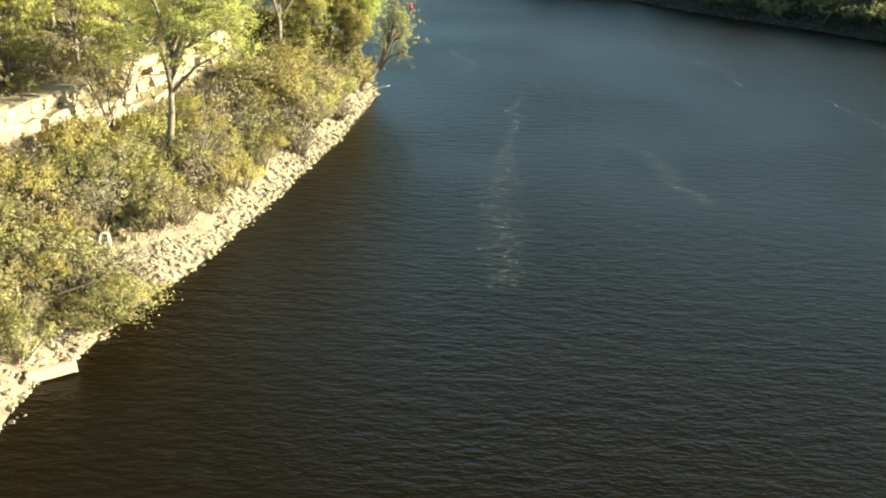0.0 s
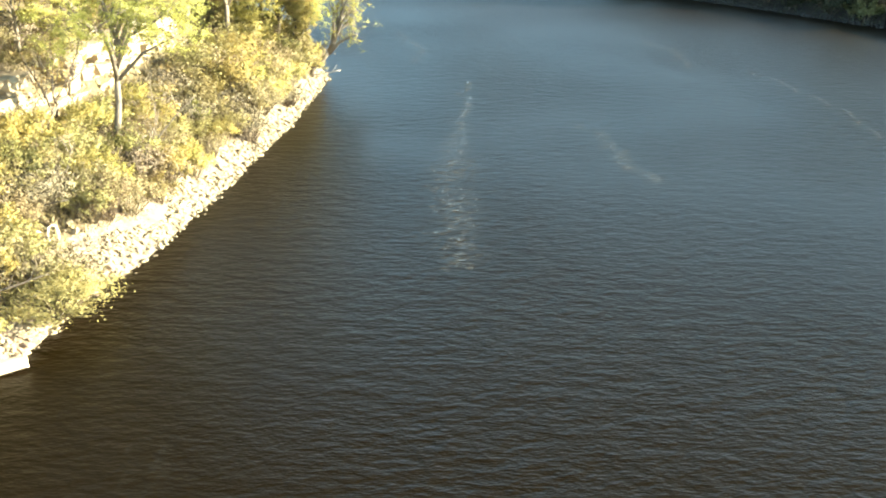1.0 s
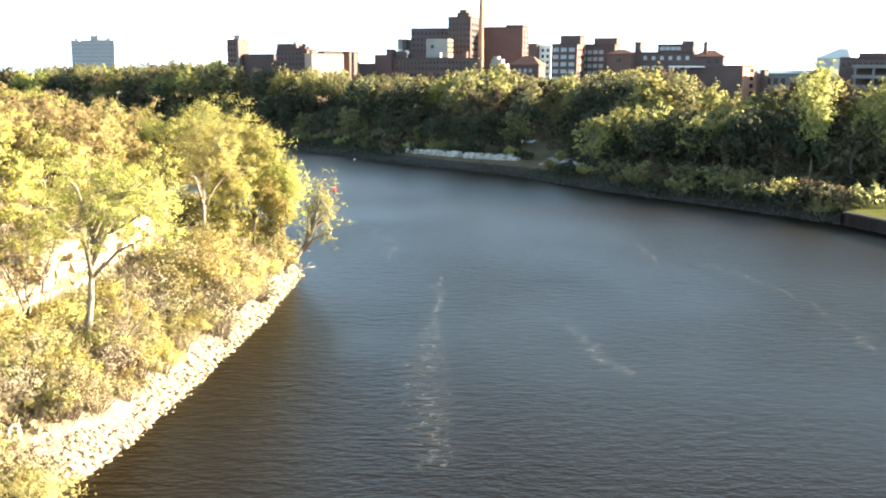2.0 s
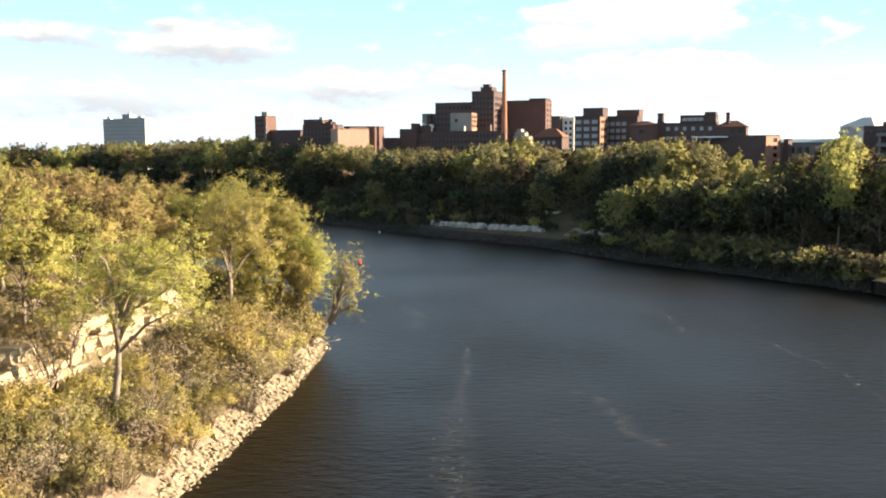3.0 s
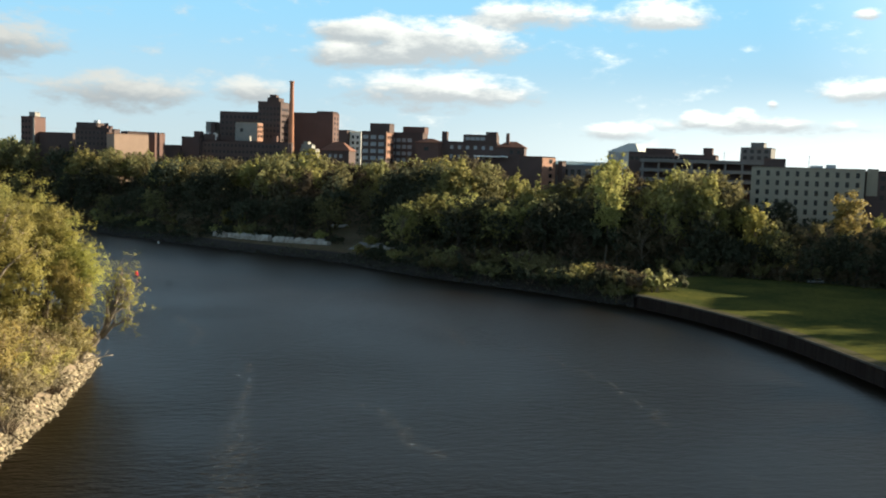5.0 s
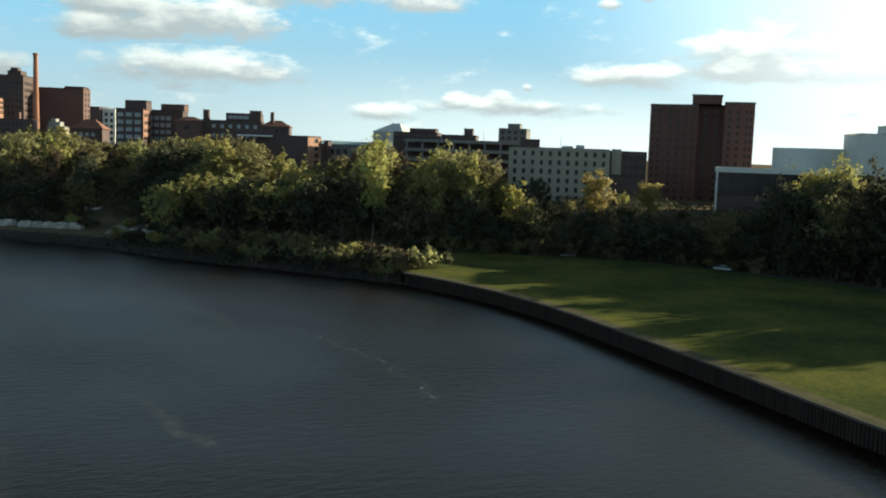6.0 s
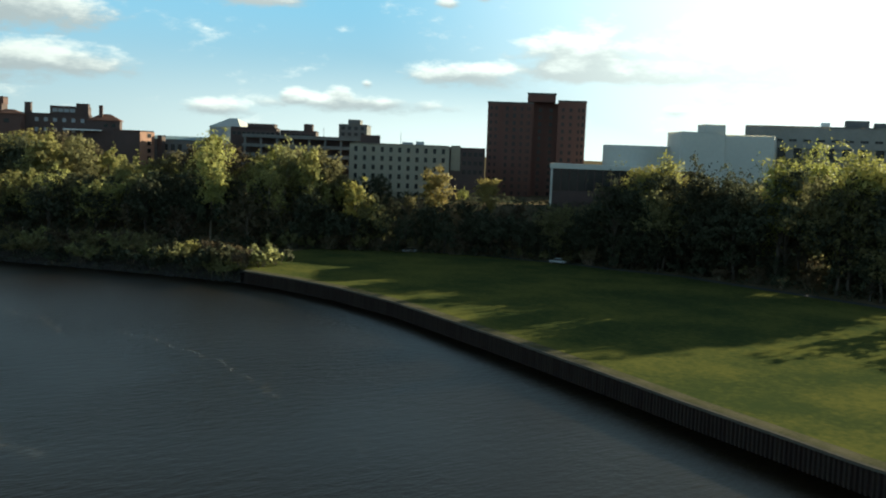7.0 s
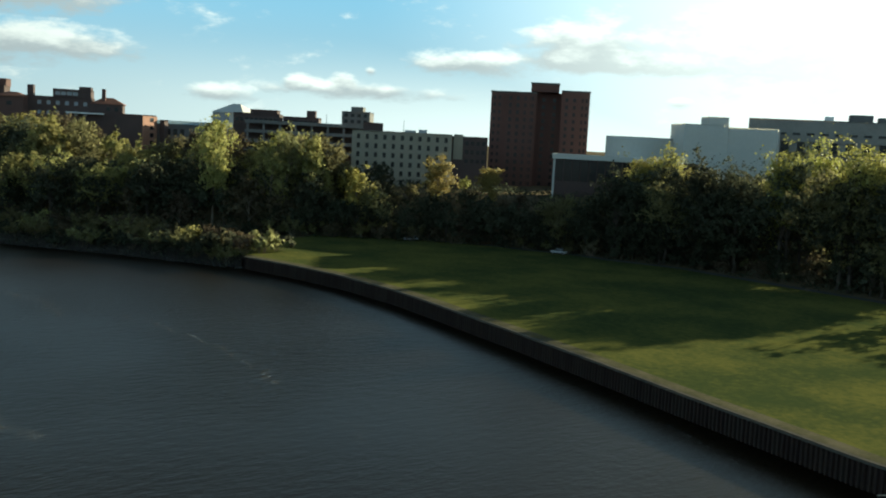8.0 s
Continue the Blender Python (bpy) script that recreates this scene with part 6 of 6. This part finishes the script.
car("car", 173.0, 236.0, gz(173.0, 236.0) + 0.05, 150, "white car greyed for shade on the road behind the lawn", GREYED_PAINT)
car("van", 55.5, 366.5, gz(55.5, 366.5) - 0.05, 10, "white van parked among the trees across the river", WHITE_PAINT, 6.0, 2.4, 2.1)
car("car", -54.0, 141.5, gz(-54.0, 141.5) + 0.02, 70, "white car parked on the near bluff", WHITE_PAINT)

buoy = tagged(new("channel_buoy"), "red can buoy floating in the river", "buoy")
buoy.matrix_basis = pose(-14.9, 283.4, 0)
v, f = [], []
tube(v, f, [(0, 0, -0.6), (0, 0, 0.45), (0, 0, 0.5), (0, 0, 1.1), (0, 0, 1.2)], [0.5, 0.5, 0.4, 0.4, 0.2], 16)
child("float", mesh_from("float", v, f, RED_PAINT), buoy)
buoy = tagged(new("marker_buoy"), "small white buoy near the far shore", "buoy")
buoy.matrix_basis = pose(-12.2, 386.9, 0)
v, f = [], []
tube(v, f, [(0, 0, -0.4), (0, 0, 0.4), (0, 0, 0.8)], [0.4, 0.4, 0.15], 12)
child("float", mesh_from("float", v, f, WHITE_PAINT), buoy)

beam = tagged(new("stone_beam"), "long pale dressed stone beam lying at the waterline", "stone beam")
bm = box_bm((-1.75, 1.75, -0.42, 0.42, -0.4, 0.4), bevel=0.16)
bmesh.ops.subdivide_edges(bm, edges=bm.edges[:], cuts=1)
for vv in bm.verts:
    vv.co += Vector((gr.uniform(-0.05, 0.05), gr.uniform(-0.03, 0.03), gr.uniform(-0.03, 0.03)))
part("beam", bm, CREAM_STONE, beam)
beam.matrix_basis = pose(-29.3, 61.0, 0.52, 3, -3, 30)

hoop = tagged(new("pipe_hoop"), "white bent pipe hoop standing in the bank", "pipe")
hoop.matrix_basis = pose(-31.4, 79.1, gz(-31.4, 79.1), 0, 0, 20)
v, f = [], []
tube(v, f, [(-0.42, 0, -0.3), (-0.42, 0, 1.3), (-0.3, 0, 1.72), (0, 0, 1.9), (0.3, 0, 1.72), (0.42, 0, 1.3), (0.42, 0, -0.3)], [0.07] * 7, 8)
child("pipe", mesh_from("pipe", v, f, WHITE_PAINT), hoop)


def log(name, x, y, z, turn, length, r, label, mat=DEAD_WOOD, rise=6.0):
    ob = tagged(new(name), label, "log")
    v, f = [], []
    pts = [(k * length, 0.12 * math.sin(k * 5), 0.05 * math.sin(k * 9)) for k in np.linspace(0, 1, 6)]
    tube(v, f, pts, [r * (1 - 0.1 * i) for i in range(6)], 8)
    for k in (0.45, 0.7):
        tube(v, f, [(k * length, 0, 0), (k * length + 0.5, 0.3, 0.5), (k * length + 0.9, 0.4, 0.9)], [r * 0.4, r * 0.25, r * 0.08], 5)
    child("log", mesh_from("log", v, f, mat, smooth=True), ob)
    ob.matrix_basis = pose(x, y, z, 0, -rise, turn)
    return ob


log("fallen_log", -32.5, 101.0, gz(-32.5, 101) + 0.2, 12, 4.2, 0.17, "bleached fallen log propped on the slope", rise=22)
log("dead_branch", -16.2, 156.5, gz(-16.2, 156.5) + 1.2, 8, 4.6, 0.12, "bleached dead branch reaching over the water", rise=8)
log("fallen_log", -33.5, 66.5, gz(-33.5, 66.5) + 0.5, 35, 6.5, 0.13, "dark fallen branch lying over the rocks", BARK_DARK, 8)
log("fallen_log", -35.2, 81.5, gz(-35.2, 81.5) + 0.6, 10, 4.5, 0.11, "dark fallen branch beside the pipe hoop", BARK_DARK, 10)
log("fallen_log", -27.0, 99.0, gz(-27.0, 99.0) + 0.3, -40, 4.0, 0.12, "dark fallen branch across the riprap", BARK_DARK, -14)
log("fallen_log", -38.5, 96.0, gz(-38.5, 96.0) + 0.2, 70, 6.0, 0.16, "pale trunk leaning against the cliff", BARK, 40)
log("fallen_log", -20.4, 119.0, gz(-20.4, 119.0) + 0.3, -50, 3.0, 0.1, "dark branch lying on the rocks", BARK_DARK, -10)

log("driftwood_pole", 95.2, 46.6, 0.1, -84, 3.4, 0.09, "bleached pole propped in the water against the wall", rise=14)

# foam and flecks drifting on the river, one mass
fo = np.random.default_rng(44)
FOAM = material("thin_foam", (0.62, 0.62, 0.60), (0.5, 0.5, 0.48), 0.9, 0.6, 5)
FOAM.node_tree.nodes["Principled BSDF"].inputs["Alpha"].default_value = 0.03
lines = [[(9.4, 160, 0.35), (8.0, 140, 0.5), (6.2, 126, 1.5), (5.0, 112, 2.6), (4.6, 95, 2.4), (4.2, 80, 1.8)], [(23.0, 132, 0.4), (26.2, 122, 0.9), (26.0, 112, 1.4), (29, 104, 0.8)],
         [(60, 170, 0.5), (64.5, 146, 0.3), (64.0, 126, 0.35), (62.0, 114, 0.5)], [(99.5, 90, 0.3), (97, 82, 0.35), (95, 72, 0.3), (90.5, 60, 0.4)], [(-3, 210, 0.6), (2, 190, 0.8), (0, 176, 0.5)],
         [(48, 200, 0.5), (52, 186, 0.8), (50, 172, 0.4)]]
fv = []
for path in lines:
    phase = fo.random() * 6.28
    for (x0, y0, w0), (x1, y1, w1) in zip(path[:-1], path[1:]):
        n = int(math.hypot(x1 - x0, y1 - y0) * (10 + 8 * (w0 + w1)))
        k = fo.random(n)
        k = k[np.sin(k * 23 + phase) + 0.7 * np.sin(k * 57 + 2 * phase) > -0.55 + 0.5 * fo.normal(size=n)]
        n = len(k)
        w = w0 + (w1 - w0) * k
        sway = 0.9 * np.sin(k * 9 + phase) + 0.5 * np.sin(k * 21 + 1.7 * phase)
        c = np.stack([x0 + (x1 - x0) * k + sway * np.sin(k * math.pi) + fo.normal(size=n) * w * 0.6, y0 + (y1 - y0) * k + fo.normal(size=n) * w * 0.4, np.full(n, 0.02) + fo.random(n) * 0.01], 1)
        a0 = 0.10 + 0.40 * fo.random(n) ** 2
        b0 = a0 * fo.uniform(0.3, 0.8, n)
        for dx, dy in ((-1, 0.1), (-0.2, -1), (1, -0.1), (0.2, 1)):
            fv.append(np.stack([c[:, 0] + dx * a0, c[:, 1] + dy * b0, c[:, 2]], 1))
        fv[-4:] = [np.stack(fv[-4:], 1).reshape(-1, 3)]
fv = np.vstack(fv)
tagged(new("foam", mesh_from("foam", fv.tolist(), np.arange(len(fv)).reshape(-1, 4).tolist(), FOAM)), "thin pale foam drifting on the brown river", "foam", kind="stuff")

# dark boulders along the far waterline, one mass
dv, df = [], []
dr_ = np.random.default_rng(55)
for x, y, tx, ty in along(RIGHT_SHORE, WALL_END, 21, 0.8):
    for _ in range(2):
        d = dr_.uniform(-0.6, 2.0)
        px, py, sz = x + ty * d, y - tx * d, dr_.uniform(0.4, 1.3)
        m = pose(px, py, max(0.0, d * 0.5) + 0.1, dr_.uniform(-30, 30), dr_.uniform(-30, 30), dr_.uniform(0, 360)) @ Matrix.Diagonal((sz * 1.3, sz, sz * 0.8, 1))
        me = ROCKS[int(dr_.integers(0, 7))]
        b0 = len(dv)
        dv += [tuple(m @ v.co) for v in me.vertices]
        df += [tuple(b0 + i for i in q.vertices) for q in me.polygons]
DARK_ROCK = material("dark_wet_rock", (0.06, 0.054, 0.047), (0.03, 0.027, 0.024), 0.8, 0.7, 6, 0.05, island=0.8)
tagged(new("shore_rocks", mesh_from("shore_rocks", dv, df, DARK_ROCK)), "dark boulders along the far waterline", "rocks", kind="stuff")
